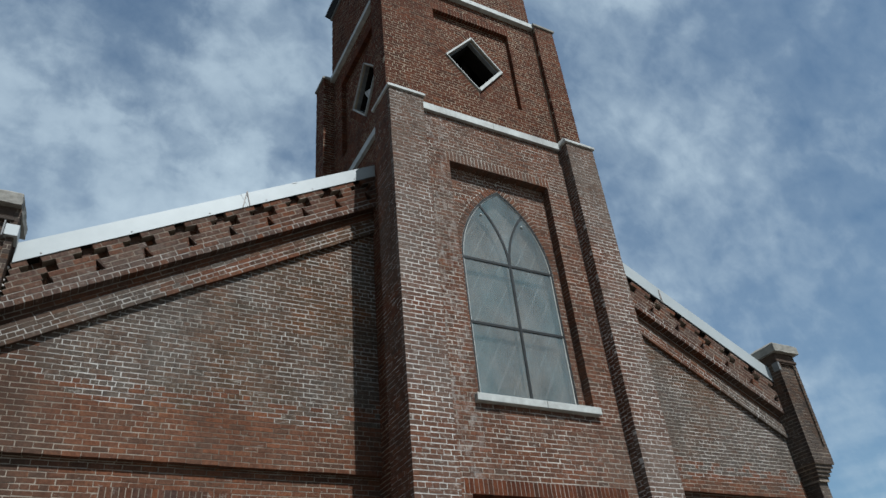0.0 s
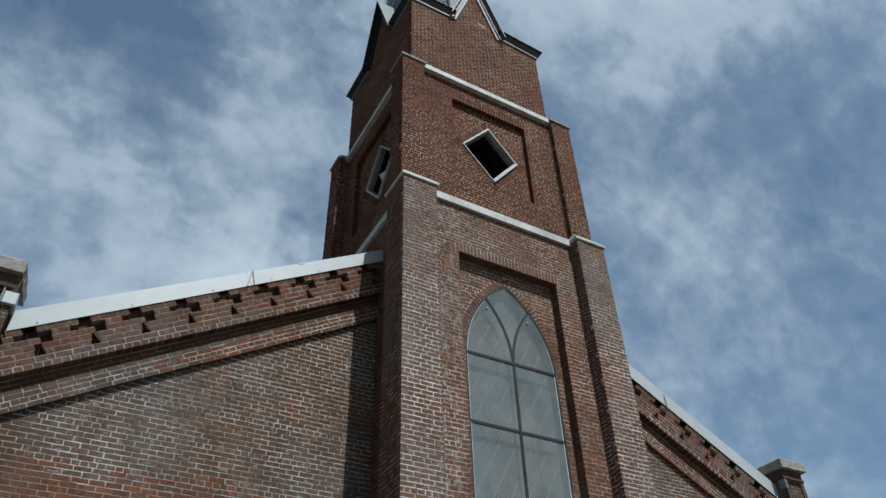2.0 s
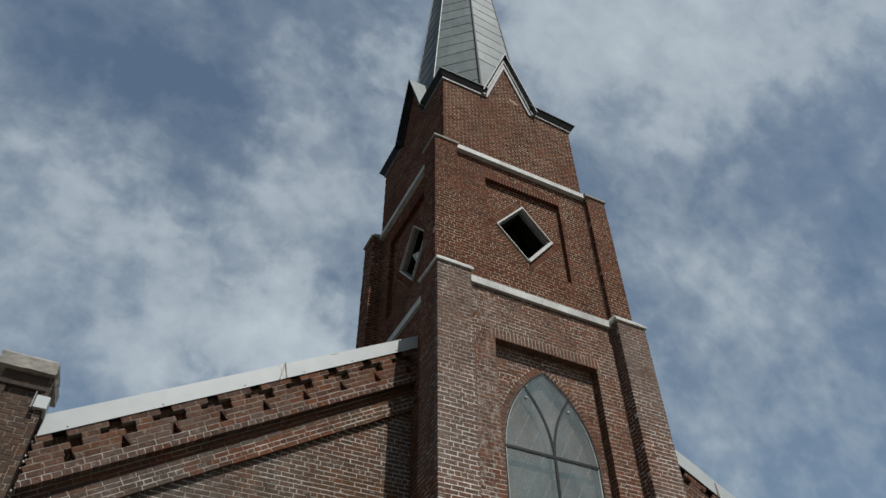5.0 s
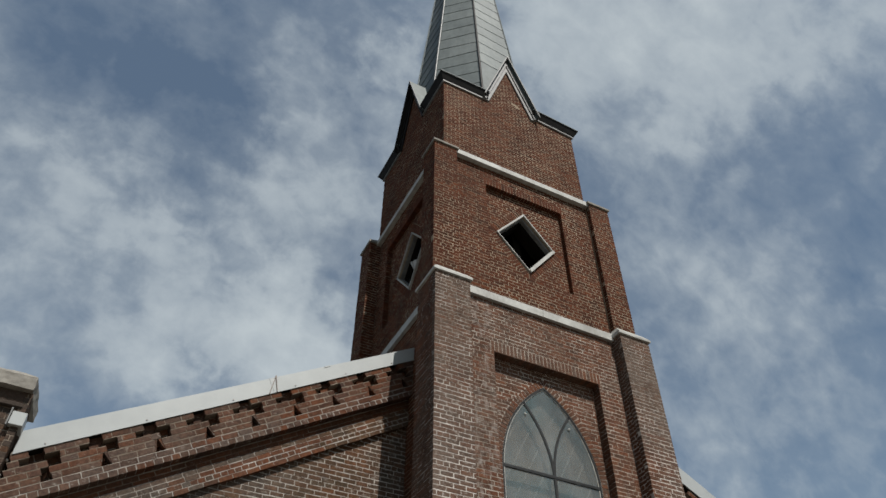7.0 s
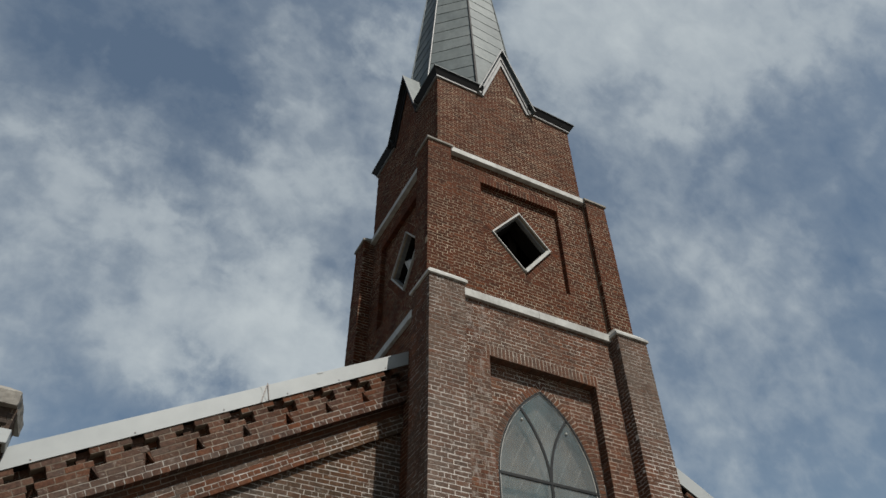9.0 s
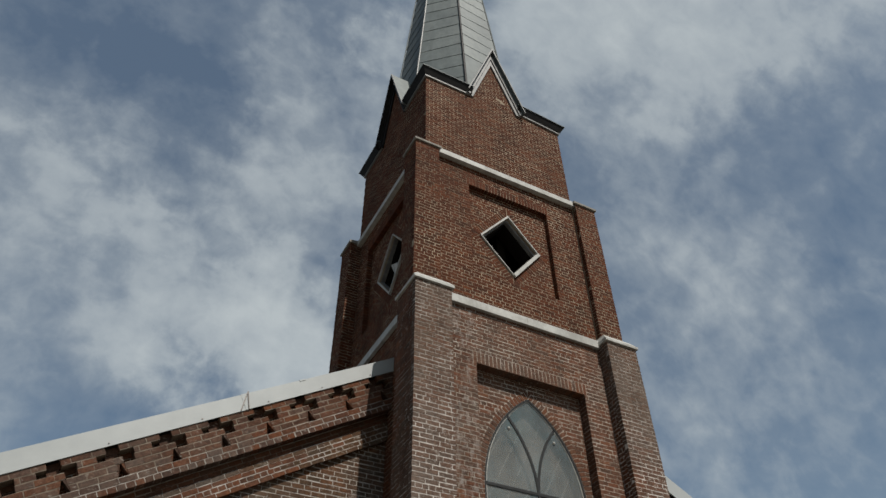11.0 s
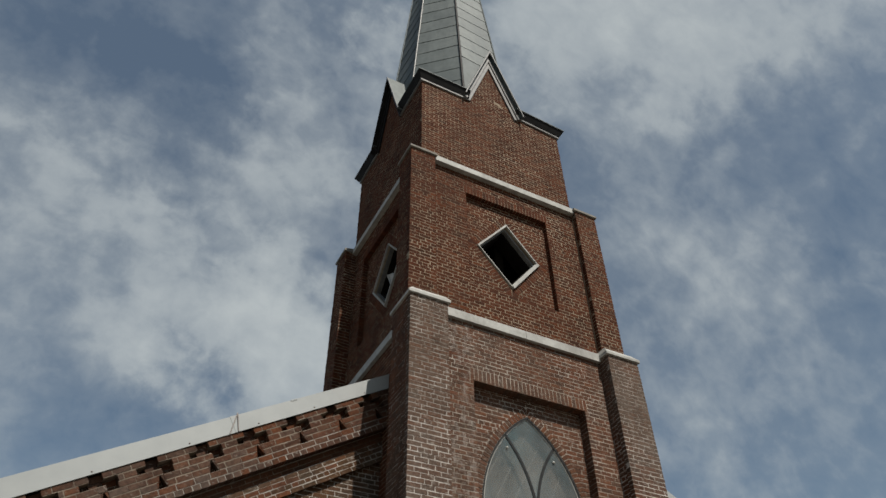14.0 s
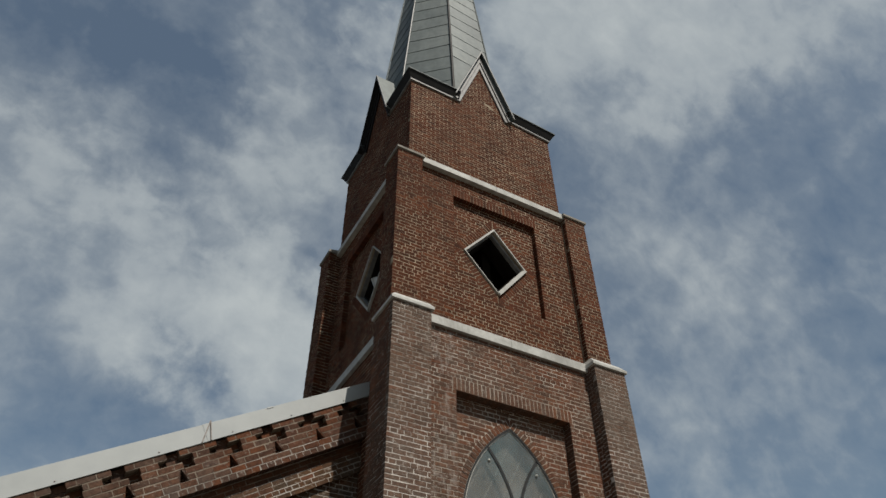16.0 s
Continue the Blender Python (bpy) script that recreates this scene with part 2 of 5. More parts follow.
def mottled(name, dark, light, scale, rough, bump_scale=40, bump_amt=0.4, metal=0.0, stretch=(1, 1, 1), stain=None):
    m, n, l, b = material(name, light, rough, metal)
    f = place_noise(n, l, scale, 8, 0.65, stretch)
    col = ramp_of(n, l, f, [(0.3, dark), (0.62, light)])
    if stain:
        s2 = place_noise(n, l, scale * 0.37, 9, 0.68, (1, 1, 0.3))
        col = blend(n, l, ramp_of(n, l, s2, [(0.5, (0, 0, 0)), (0.68, (0.8, 0.8, 0.8))]), col, stain)
    l.new(col, b.inputs["Base Color"])
    h = place_noise(n, l, bump_scale, 5, 0.6)
    bump(n, l, b, h, bump_amt, 0.004)
    return m




def mortar_material(name, dark, light, broad, film=None, aged=None, salt=None):
    m, n, l, b = material(name, light, 0.95)
    b.inputs["Specular IOR Level"].default_value = 0.15
    f = place_noise(n, l, 7, 7, 0.65)
    wide = place_noise(n, l, broad, 6, 0.6)
    col = ramp_of(n, l, wide, [(0.38, dark), (0.60, light)])
    col = blend(n, l, 0.8, col, ramp_of(n, l, f, [(0.3, (0.6, 0.58, 0.56)), (0.65, (1.15, 1.15, 1.15))]), "MULTIPLY")
    if film:
        # the same grey film that lies on the bricks
        patch = place_noise(n, l, 0.55, 8, 0.62)
        col = blend(n, l, ramp_of(n, l, patch, [(film[1], (0, 0, 0)), (film[1] + 0.22, (0.6, 0.6, 0.6))]), col, film[0])
    if aged:
        col = blend(n, l, blend(n, l, 1.0, height_zone(n, l, *aged), ramp_of(n, l, place_noise(n, l, 1.7, 7, 0.65), [(0.42, (0.35, 0.35, 0.35)), (0.6, (0.8, 0.8, 0.8))]), "MULTIPLY"), col, GRIME)
    if salt:
        col = blend(n, l, salt_bloom(n, l, *salt), col, (0.29, 0.265, 0.24))
    l.new(col, b.inputs["Base Color"])
    bump(n, l, b, place_noise(n, l, 120, 5, 0.6), 0.6, 0.004)
    return m


M_MORTAR = mortar_material("lime_mortar", (0.19, 0.17, 0.146), (0.37, 0.344, 0.312), 0.75)
M_MORTAR_TOWER = mortar_material("lime_mortar_old", (0.135, 0.103, 0.071), (0.285, 0.230, 0.167), 0.6)
M_MORTAR_PIER = mortar_material("fresh_lime_mortar", (0.34, 0.315, 0.285), (0.58, 0.545, 0.50), 0.6, ((0.20, 0.172, 0.148), 0.44), (8.3, 10.2))
M_MORTAR_FRONT = mortar_material("lime_mortar_front", (0.20, 0.168, 0.135), (0.41, 0.37, 0.322), 0.7, ((0.16, 0.13, 0.105), 0.48), None, (-1.28, 0.42))
# old mortar low down and in piers; painted shade in the frieze
M_MORTAR_OLD_SHADE = mortar_material("old_and_shade_mortar", (0.105, 0.082, 0.062), (0.235, 0.195, 0.155), 0.8)
M_STONE = mottled("limestone", (0.115, 0.104, 0.088), (0.215, 0.2, 0.172), 5, 0.9, 60, 0.6, stain=(0.16, 0.15, 0.135))
M_WHITE = mottled("white_paint", (0.24, 0.237, 0.216), (0.365, 0.362, 0.336), 7, 0.65, 60, 0.3, stain=(0.2, 0.192, 0.172))
M_COPING = mottled("white_sheet_metal", (0.272, 0.286, 0.281), (0.312, 0.325, 0.318), 2.5, 0.42, 3, 0.25)
# shade of the eaves' undersides and left gablet is put into this colour
M_NEAR_BLACK = mottled("near_black_metal", (0.006, 0.0055, 0.005), (0.014, 0.013, 0.012), 6, 0.62, 30, 0.2)
M_NEAR_BLACK.node_tree.nodes["Principled BSDF"].inputs["Specular IOR Level"].default_value = 0.12
M_TRIM = mottled("grey_trim_paint", (0.078, 0.078, 0.076), (0.148, 0.147, 0.142), 8, 0.55, 40, 0.2)
M_FRAME = mottled("dark_window_paint", (0.012, 0.012, 0.012), (0.026, 0.026, 0.025), 12, 0.5, 50, 0.2)
M_FRAME.node_tree.nodes["Principled BSDF"].inputs["Specular IOR Level"].default_value = 0.2
# near black: shade inside the belfry and under the coping is in this colour
M_SHADEWOOD = mottled("shade_dark_timber", (0.004, 0.0034, 0.003), (0.010, 0.008, 0.006), 9, 0.95, 50, 0.4, stretch=(1, 1, 0.1))
M_SHADEWOOD.node_tree.nodes["Principled BSDF"].inputs["Specular IOR Level"].default_value = 0.1
M_LOUVRE = mottled("faded_louvre_wood", (0.24, 0.235, 0.225), (0.40, 0.39, 0.37), 9, 0.8, 50, 0.4)
M_IRON = mottled("rusty_wire", (0.14, 0.115, 0.10), (0.30, 0.27, 0.25), 30, 0.6, 80, 0.2, metal=0.4)
M_ROOF = mottled("roof_felt", (0.055, 0.055, 0.058), (0.085, 0.083, 0.08), 3, 0.9, 30, 0.5)
# ground and forecourt are out of view; tones chosen for warm bounce light
M_GROUND = mottled("bounce_ground", (0.09, 0.075, 0.058), (0.14, 0.118, 0.092), 0.8, 0.95, 60, 1.0)
M_PAVE = mottled("bounce_forecourt", (0.12, 0.104, 0.085), (0.175, 0.155, 0.13), 1.8, 0.92, 40, 0.5)
M_DOOR = mottled("dark_red_door_paint", (0.05, 0.022, 0.018), (0.085, 0.036, 0.028), 5, 0.5, 30, 0.2)


def spire_material():
    m, n, l, b = material("weathered_zinc", (0.2, 0.22, 0.215), 0.62, 0.15)
    rnd = n.new("ShaderNodeObjectInfo").outputs["Random"]
    base = ramp_of(n, l, rnd, [(0.0, (0.053, 0.069, 0.071)), (0.5, (0.067, 0.084, 0.085)), (1.0, (0.086, 0.103, 0.103))])
    f = place_noise(n, l, 1.6, 9, 0.65, (1, 1, 0.5))
    col = blend(n, l, 0.8, base, ramp_of(n, l, f, [(0.32, (0.68, 0.72, 0.72)), (0.65, (1.18, 1.15, 1.12))]), "MULTIPLY")
    patch = place_noise(n, l, 5.5, 8, 0.7)
    col = blend(n, l, 0.7, col, ramp_of(n, l, patch, [(0.36, (0.74, 0.77, 0.74)), (0.50, (1.0, 1.0, 0.98)), (0.66, (1.26, 1.22, 1.14))]), "MULTIPLY")
    run = place_noise(n, l, 7, 6, 0.6, (1, 1, 0.12))
    col = blend(n, l, 0.35, col, ramp_of(n, l, run, [(0.4, (0.7, 0.7, 0.7)), (0.6, (1.1, 1.1, 1.1))]), "MULTIPLY")
    l.new(col, b.inputs["Base Color"])
    bump(n, l, b, place_noise(n, l, 2.5, 3, 0.5), 0.35, 0.02)
    return m


def pane_material():
    """Dusty storm glazing: glossy clear sheet with a pale film and painted reflection tints."""
    m, n, l, b = material("dusty_storm_glazing", (0.30, 0.33, 0.325), 0.16)
    dust = place_noise(n, l, 1.8, 8, 0.65, (1, 1, 0.6))
    col = ramp_of(n, l, dust, [(0.3, (0.078, 0.089, 0.088)), (0.7, (0.138, 0.149, 0.146))])
    # teal and tan patches stand in for reflections in the panes
    tint = place_noise(n, l, 1.3, 5, 0.6)
    col = blend(n, l, 0.75, col, ramp_of(n, l, tint, [(0.36, (0.74, 0.96, 1.0)), (0.52, (0.95, 0.97, 0.96)), (0.68, (1.16, 1.02, 0.92))]), "MULTIPLY")
    l.new(col, b.inputs["Base Color"])
    fine = place_noise(n, l, 6, 6, 0.6, (1, 1, 0.25))
    l.new(ramp_of(n, l, fine, [(0.3, (0.10, 0.10, 0.10)), (0.75, (0.42, 0.42, 0.42))]), b.inputs["Roughness"])
    clear = n.new("ShaderNodeBsdfTransparent")
    mix = n.new("ShaderNodeMixShader")
    l.new(ramp_of(n, l, dust, [(0.25, (0.50, 0.50, 0.50)), (0.75, (0.33, 0.33, 0.33))]), mix.inputs[0])
    l.new(b.outputs[0], mix.inputs[1])
    l.new(clear.outputs[0], mix.inputs[2])
    l.new(mix.outputs[0], n["Material Output"].inputs[0])
    bump(n, l, b, place_noise(n, l, 1.1, 2, 0.5), 0.12, 0.03)
    return m


M_SPIRE, M_PANE = spire_material(), pane_material()
M_STRIP = mottled("pale_strip", (0.18, 0.17, 0.15), (0.32, 0.30, 0.27), 9, 0.7)
M_OLDGLASS = mottled("obscure_old_glass", (0.06, 0.050, 0.040), (0.22, 0.185, 0.15), 2.2, 0.3)

# ---------------------------------------------------------------- mesh helpers


def part(name, bm, mat, parent=None, label=""):
    bmesh.ops.recalc_face_normals(bm, faces=bm.faces[:])
    me = bpy.data.meshes.new(name)
    bm.to_mesh(me)
    bm.free()
    me.materials.append(mat)
    ob = new(name, me)
    if parent is not None:
        ob.parent = parent
    if label:
        ob["label"] = label
    return ob


def thing(name, label, category, base=(0, 0, 0), kind="", group=""):
    ob = new(name)
    ob.location = (0, 0, 0)
    ob.empty_display_size = 0.3
    return tagged(ob, label, category, group, kind)


class Frame:
    """A wall's own axes: u along it, v up it, n out of it."""

    def __init__(self, o, u, v=(0, 0, 1)):
        self.o, self.u, self.v = Vector(o), Vector(u).normalized(), Vector(v).normalized()
        self.n = self.u.cross(self.v)

    def at(self, u, v, n=0.0):
        return self.o + self.u * u + self.v * v + self.n * n

    def moved(self, u=0.0, v=0.0, n=0.0):
        return Frame(self.at(u, v, n), self.u, self.v)

    def facing_minus(self, u, n=0.0):
        """The jamb at u that looks towards -u; its own u runs outwards."""
        return Frame(self.at(u, 0, n), self.n, self.v)

    def facing_plus(self, u, n=0.0):
        return Frame(self.at(u, 0, n), -self.n, self.v)

    def matrix(self, u, v, n=0.0):
        m = Matrix.Identity(4)
        for i, c in enumerate((self.u, self.v, self.n, self.at(u, v, n))):
            m.col[i][:3] = c
        return m


def box_in(bm, fr, u0, u1, v0, v1, n0, n1):
    vs = [bm.verts.new(fr.at(u, v, n)) for n in (n0, n1) for u, v in ((u0, v0), (u1, v0), (u1, v1), (u0, v1))]
    for q in ((0, 1, 2, 3), (4, 5, 6, 7), (0, 1, 5, 4), (1, 2, 6, 5), (2, 3, 7, 6), (3, 0, 4, 7)):
        bm.faces.new([vs[i] for i in q])
    return vs


def bevelled(bm, w=0.008, seg=2):
    bmesh.ops.recalc_face_normals(bm, faces=bm.faces[:])
    bmesh.ops.bevel(bm, geom=bm.edges[:], offset=w, segments=seg, profile=0.5, affect="EDGES")
    return bm


def slab(bm, fr, outer, holes, n0, n1):
    """A flat wall with openings through it, between depths n0 and n1."""
    from mathutils.geometry import tessellate_polygon
    loops = [outer, *holes]
    pts = [p for lp in loops for p in lp]
    tris = tessellate_polygon([[Vector((x, y, 0)) for x, y in lp] for lp in loops])
    rows = [[bm.verts.new(fr.at(x, y, n)) for x, y in pts] for n in (n0, n1)]
    for t in tris:
        for r in rows:
            try:
                bm.faces.new([r[i] for i in t])
            except ValueError:
                pass
    k = 0
    for lp in loops:
        m = len(lp)
        for i in range(m):
            a, b2 = k + i, k + (i + 1) % m
            bm.faces.new([rows[0][a], rows[0][b2], rows[1][b2], rows[1][a]])
        k += m


def sweep(bm, fr, path, lo, hi, n0, n1, ends=None, closed=False):
    """A bar along a flat path: lo..hi to the left of its way, n0..n1 out of the wall. ends: end points' u grows with n."""
    pts = [Vector(p) for p in path]
    cnt = len(pts)
    rings = []
    for i, p in enumerate(pts):
        a = pts[i] - pts[i - 1] if (i or closed) else pts[1] - pts[0]
        b2 = pts[(i + 1) % cnt] - p if (i < cnt - 1 or closed) else pts[-1] - pts[-2]
        a, b2 = a.normalized(), b2.normalized()
        na, nb = Vector((-a.y, a.x)), Vector((-b2.y, b2.x))
        mid = (na + nb).normalized()
        k = min(1.0 / max(0.2, mid.dot(na)), 4.0)
        ring = []
        for off, nn in ((lo, n0), (hi, n0), (hi, n1), (lo, n1)):
            q = p + mid * (off * k)
            if ends and not closed and i in (0, cnt - 1):
                q = Vector((p.x + (nn if i else -nn) * ends, q.y))
            ring.append(bm.verts.new(fr.at(q.x, q.y, nn)))
        rings.append(ring)
    for i in range(cnt if closed else cnt - 1):
        r, s2 = rings[i], rings[(i + 1) % cnt]
        for j in range(4):
            bm.faces.new([r[j], r[(j + 1) % 4], s2[(j + 1) % 4], s2[j]])
    if not closed:
        bm.faces.new(rings[0])
        bm.faces.new(rings[-1])


# ---------------------------------------------------------------- brickwork
COURSE, MODULE, JOINT = 0.0705, 0.200, 0.0105
rng = np.random.default_rng(7)


def lay(v0, v1, spans, course=COURSE, module=MODULE, shift=0.0, header_every=6, joint=JOINT, first=0, wander=0.012, head=0.82, bed=1.06):
    """Bricks of a wall, course by course: rows of u0, u1, v0, v1. spans(v) gives the stretches of wall at that height."""
    out = []
    i, v = first, v0
    while v < v1 - 0.02:
        top = min(v + course, v1)
        heads = header_every and i % header_every == header_every - 1
        mod = module / 2 if heads else module
        off = shift + (module / 4 if heads else (module / 2 if i % 2 else 0.0))
        for a, b in spans((v + top) / 2):
            if b - a < 0.03:
                continue
            k = math.floor((a - off) / mod) + 1
            cuts = [a]
            while True:
                c = off + k * mod
                if c > b - 0.035:
                    break
                if c > cuts[-1] + 0.035:
                    c += rng.uniform(-wander, wander) if not heads else rng.uniform(-0.006, 0.006)
                    cuts.append(c)
                k += 1
            cuts.append(b)
            for c0, c1 in zip(cuts, cuts[1:]):
                g0 = 0.0 if c0 == a else joint * head / 2
                g1 = 0.0 if c1 == b else joint * head / 2
                out.append((c0 + g0, c1 - g1, v + joint * bed / 2, top - joint * bed / 2))
        v += course
        i += 1
    return out


CORNERS = ((0, 0), (1, 0), (1, 1), (0, 1))
QUADS = np.array([(0, 1, 2, 3), (4, 5, 1, 0), (5, 6, 2, 1), (6, 7, 3, 2), (7, 4, 0, 3), (8, 9, 5, 4), (9, 10, 6, 5), (10, 11, 7, 6), (11, 8, 4, 7)])


def brick_points(rows, depth, jitter=0.0009, b=0.0025):
    """(N, 12, 3) points in u, v, n of bricks with worn edges."""
    r = np.array(rows, float).reshape(-1, 4)
    n = len(r)
    r = r + rng.uniform(-0.0026, 0.0026, r.shape)
    face = rng.uniform(-jitter, jitter, n)
    tilt = rng.uniform(-0.0006, 0.0006, (n, 2))
    P = np.zeros((n, 12, 3))
    for ring, (inset, dep) in enumerate(((b, 0.0), (0.0, -b), (0.0, -depth))):
        for c, (iu, iv) in enumerate(CORNERS):
            k = ring * 4 + c
            wob = rng.uniform(-0.0042, 0.0042, (n, 2)) if ring < 2 else 0.0
            P[:, k, 0] = r[:, 1 if iu else 0] + (-inset if iu else inset)
            P[:, k, 1] = r[:, 3 if iv else 2] + (-inset if iv else inset)
            P[:, k, :2] += wob
            P[:, k, 2] = dep + (face + (tilt[:, 0] if iu else -tilt[:, 0]) + (tilt[:, 1] if iv else -tilt[:, 1]) if ring < 2 else 0.0)
    return P


def to_world(fr, P):
    A = np.array([fr.u[:], fr.v[:], fr.n[:]])
    return P @ A + np.array(fr.o[:])


class Masonry:
    """Collects laid bricks; the stretch near the camera becomes single bricks, the rest one joined mesh."""

    def __init__(self):
        self.joined, self.single = [], []

    def add(self, fr, rows, depth=0.1, single=False, jitter=0.0009):
        if not len(rows):
            return
        if single:
            self.single += [(fr, r, depth) for r in rows]
        else:
            P = brick_points(rows, depth, jitter)
            P[:, :, 1] += 0.0032 * np.sin(2.3 * P[:, :, 0] + 2.0 * np.sin(7.0 * P[:, :, 1]))
            self.joined.append(to_world(fr, P))

    def link_joined(self, name, mat, parent, label):
        P = np.concatenate(self.joined)
        n = len(P)
        me = bpy.data.meshes.new(name)
        faces = (np.arange(n)[:, None, None] * 12 + QUADS[None]).reshape(-1)
        me.vertices.add(n * 12)
        me.vertices.foreach_set("co", P.reshape(-1).astype(np.float32))
        me.loops.add(len(faces))
        me.loops.foreach_set("vertex_index", faces.astype(np.int32))
        me.polygons.add(n * 9)
        me.polygons.foreach_set("loop_start", np.arange(n * 9, dtype=np.int32) * 4)
        me.update(calc_edges=True)
        me.shade_flat()
        me.materials.append(mat)
        ob = new(name, me)
        ob.parent = parent
        tagged(ob, label, kind="stuff")
        return ob

    def link_single(self, mat, parent, limit=300, name="brick"):
        meshes = {}
        for fr, (u0, u1, v0, v1), depth in self.single[:limit]:
            key = (round((u1 - u0) / 0.006), round((v1 - v0) / 0.004), depth)
            if key not in meshes:
                w, h = key[0] * 0.006, key[1] * 0.004
                me = bpy.data.meshes.new(name)
                me.from_pydata([tuple(p) for p in brick_points([(-w / 2, w / 2, -h / 2, h / 2)], depth)[0]], [], [tuple(int(i) for i in q) for q in QUADS])
                me.materials.append(mat)
                meshes[key] = me
            ob = new(name, meshes[key])
            ob.parent = parent
            ob.matrix_basis = fr.matrix((u0 + u1) / 2, (v0 + v1) / 2, rng.uniform(-0.0008, 0.0008))
        for fr, r, depth in self.single[limit:]:
            self.joined.append(to_world(fr, brick_points([r], depth)))


def without(a, b, gaps):
    """The stretch a..b less the gaps."""
    out, x = [], a
    for g0, g1 in sorted(gaps):
        if g1 <= a or g0 >= b:
            continue
        if g0 > x:
            out.append((x, g0))
        x = max(x, g1)
    if x < b:
        out.append((x, b))
    return out

# ---------------------------------------------------------------- ground
def build_ground():
    bm = bmesh.new()
    bmesh.ops.create_grid(bm, x_segments=2, y_segments=2, size=2500)
    ob = part("ground", bm, M_GROUND)
    tagged(ob, "unseen brown ground around the church, toned for warm bounce light", "ground", kind="structure")
    bm = bmesh.new()
    box_in(bm, Frame((0, 0, 0), (1, 0, 0)), -14, 14, 0.004, 0.06, -0.5, 14)
    ob = part("pavement", bm, M_PAVE)
    tagged(ob, "unseen pale forecourt before the church, added for bounce light", "pavement", kind="structure")


build_ground()

# ---------------------------------------------------------------- tower
HALF, MID = 2.2, 2.15                    # half width, spire's centre line from the front
PIER, WALL_IN = 0.651, 0.246             # corner pier's width, wall set back behind it
B_PIER, B_WALL = 0.507, 0.126            # the same in the second stage
Z_BAND1, Z_BAND2, Z_EAVE, Z_PEAK = 11.09, 14.82, 17.68, 19.45
REC1, REC1_R, REC1_TOP, REC1_DEPTH, WIN_N = 1.002, 1.058, 10.043, 0.175, 0.145
REC2, REC2_TOP, REC2_LOW, REC2_DEPTH = 0.916, 14.315, 12.059, 0.105
WIN_HALF, SPRING, APEX, SILL_TOP = 0.893, 8.14, 9.770, 5.705
WIN_U = 0.03                             # the window stands a little off the tower's centre line
BAR1, BAR2 = 8.205, 7.012
MULLION_U = 0.038                        # the mullion is off the window's middle
DIA_Z, DIA_H, DIA_W = 13.127, 0.80, 0.669
DOOR_TOP = 3.98 + 5 * 0.0705


def stage_faces(hx, y0, y1):
    """Front, left, back and right of one stage, each with half its length."""
    m, d = (y0 + y1) / 2, (y1 - y0) / 2
    return [(Frame((0, y0, 0), (1, 0, 0)), hx), (Frame((-hx, m, 0), (0, -1, 0)), d),
            (Frame((0, y1, 0), (-1, 0, 0)), hx), (Frame((hx, m, 0), (0, 1, 0)), d)]


FACES, FACES_B, FACES_C = stage_faces(HALF, 0, 4.25), stage_faces(2.145, 0.205, 4.01), stage_faces(1.79, 0.50, 3.90)
ARC_R = ((APEX - SPRING) ** 2 + WIN_HALF ** 2) / (2 * WIN_HALF)


def arch_half(z, grow=0.0):
    """Half the width of the pointed opening at height z."""
    if z <= SPRING:
        return WIN_HALF + grow
    r = ARC_R + grow
    d = r * r - (z - SPRING) ** 2
    return max(0.0, math.sqrt(max(0.0, d)) - (ARC_R - WIN_HALF))


def arch_path(grow=0.0, low=SILL_TOP, steps=18):
    """Up the right side, over the point and down the left."""
    r, c = ARC_R + grow, ARC_R - WIN_HALF
    top = math.acos(c / r)
    right = [(r * math.cos(top * i / steps) - c, SPRING + r * math.sin(top * i / steps)) for i in range(steps + 1)]
    left = [(-x, y) for x, y in right[:-1]][::-1]
    return [(WIN_HALF + grow, low), *right, *left, (-WIN_HALF - grow, low)]


tower = thing("church_tower", "tall square red-brick church tower with stone bands and metal spire", "church tower")


def side_in(k):
    """The tower's flanks are set further back between their piers than its front."""
    return 0.13 if k in (1, 3) else 0.0


def diamond_u(k):
    """The flank's diamond stands nearer the tower's front."""
    return 0.185 if k in (1, 3) else 0.0


def core(name, fill, mat=None):
    bm = bmesh.new()
    fill(bm)
    part(name, bm, mat or M_MORTAR_TOWER, tower, "lime mortar between bricks")


def rect(u0, u1, v0, v1):
    return [(u0, v0), (u1, v0), (u1, v1), (u0, v1)]


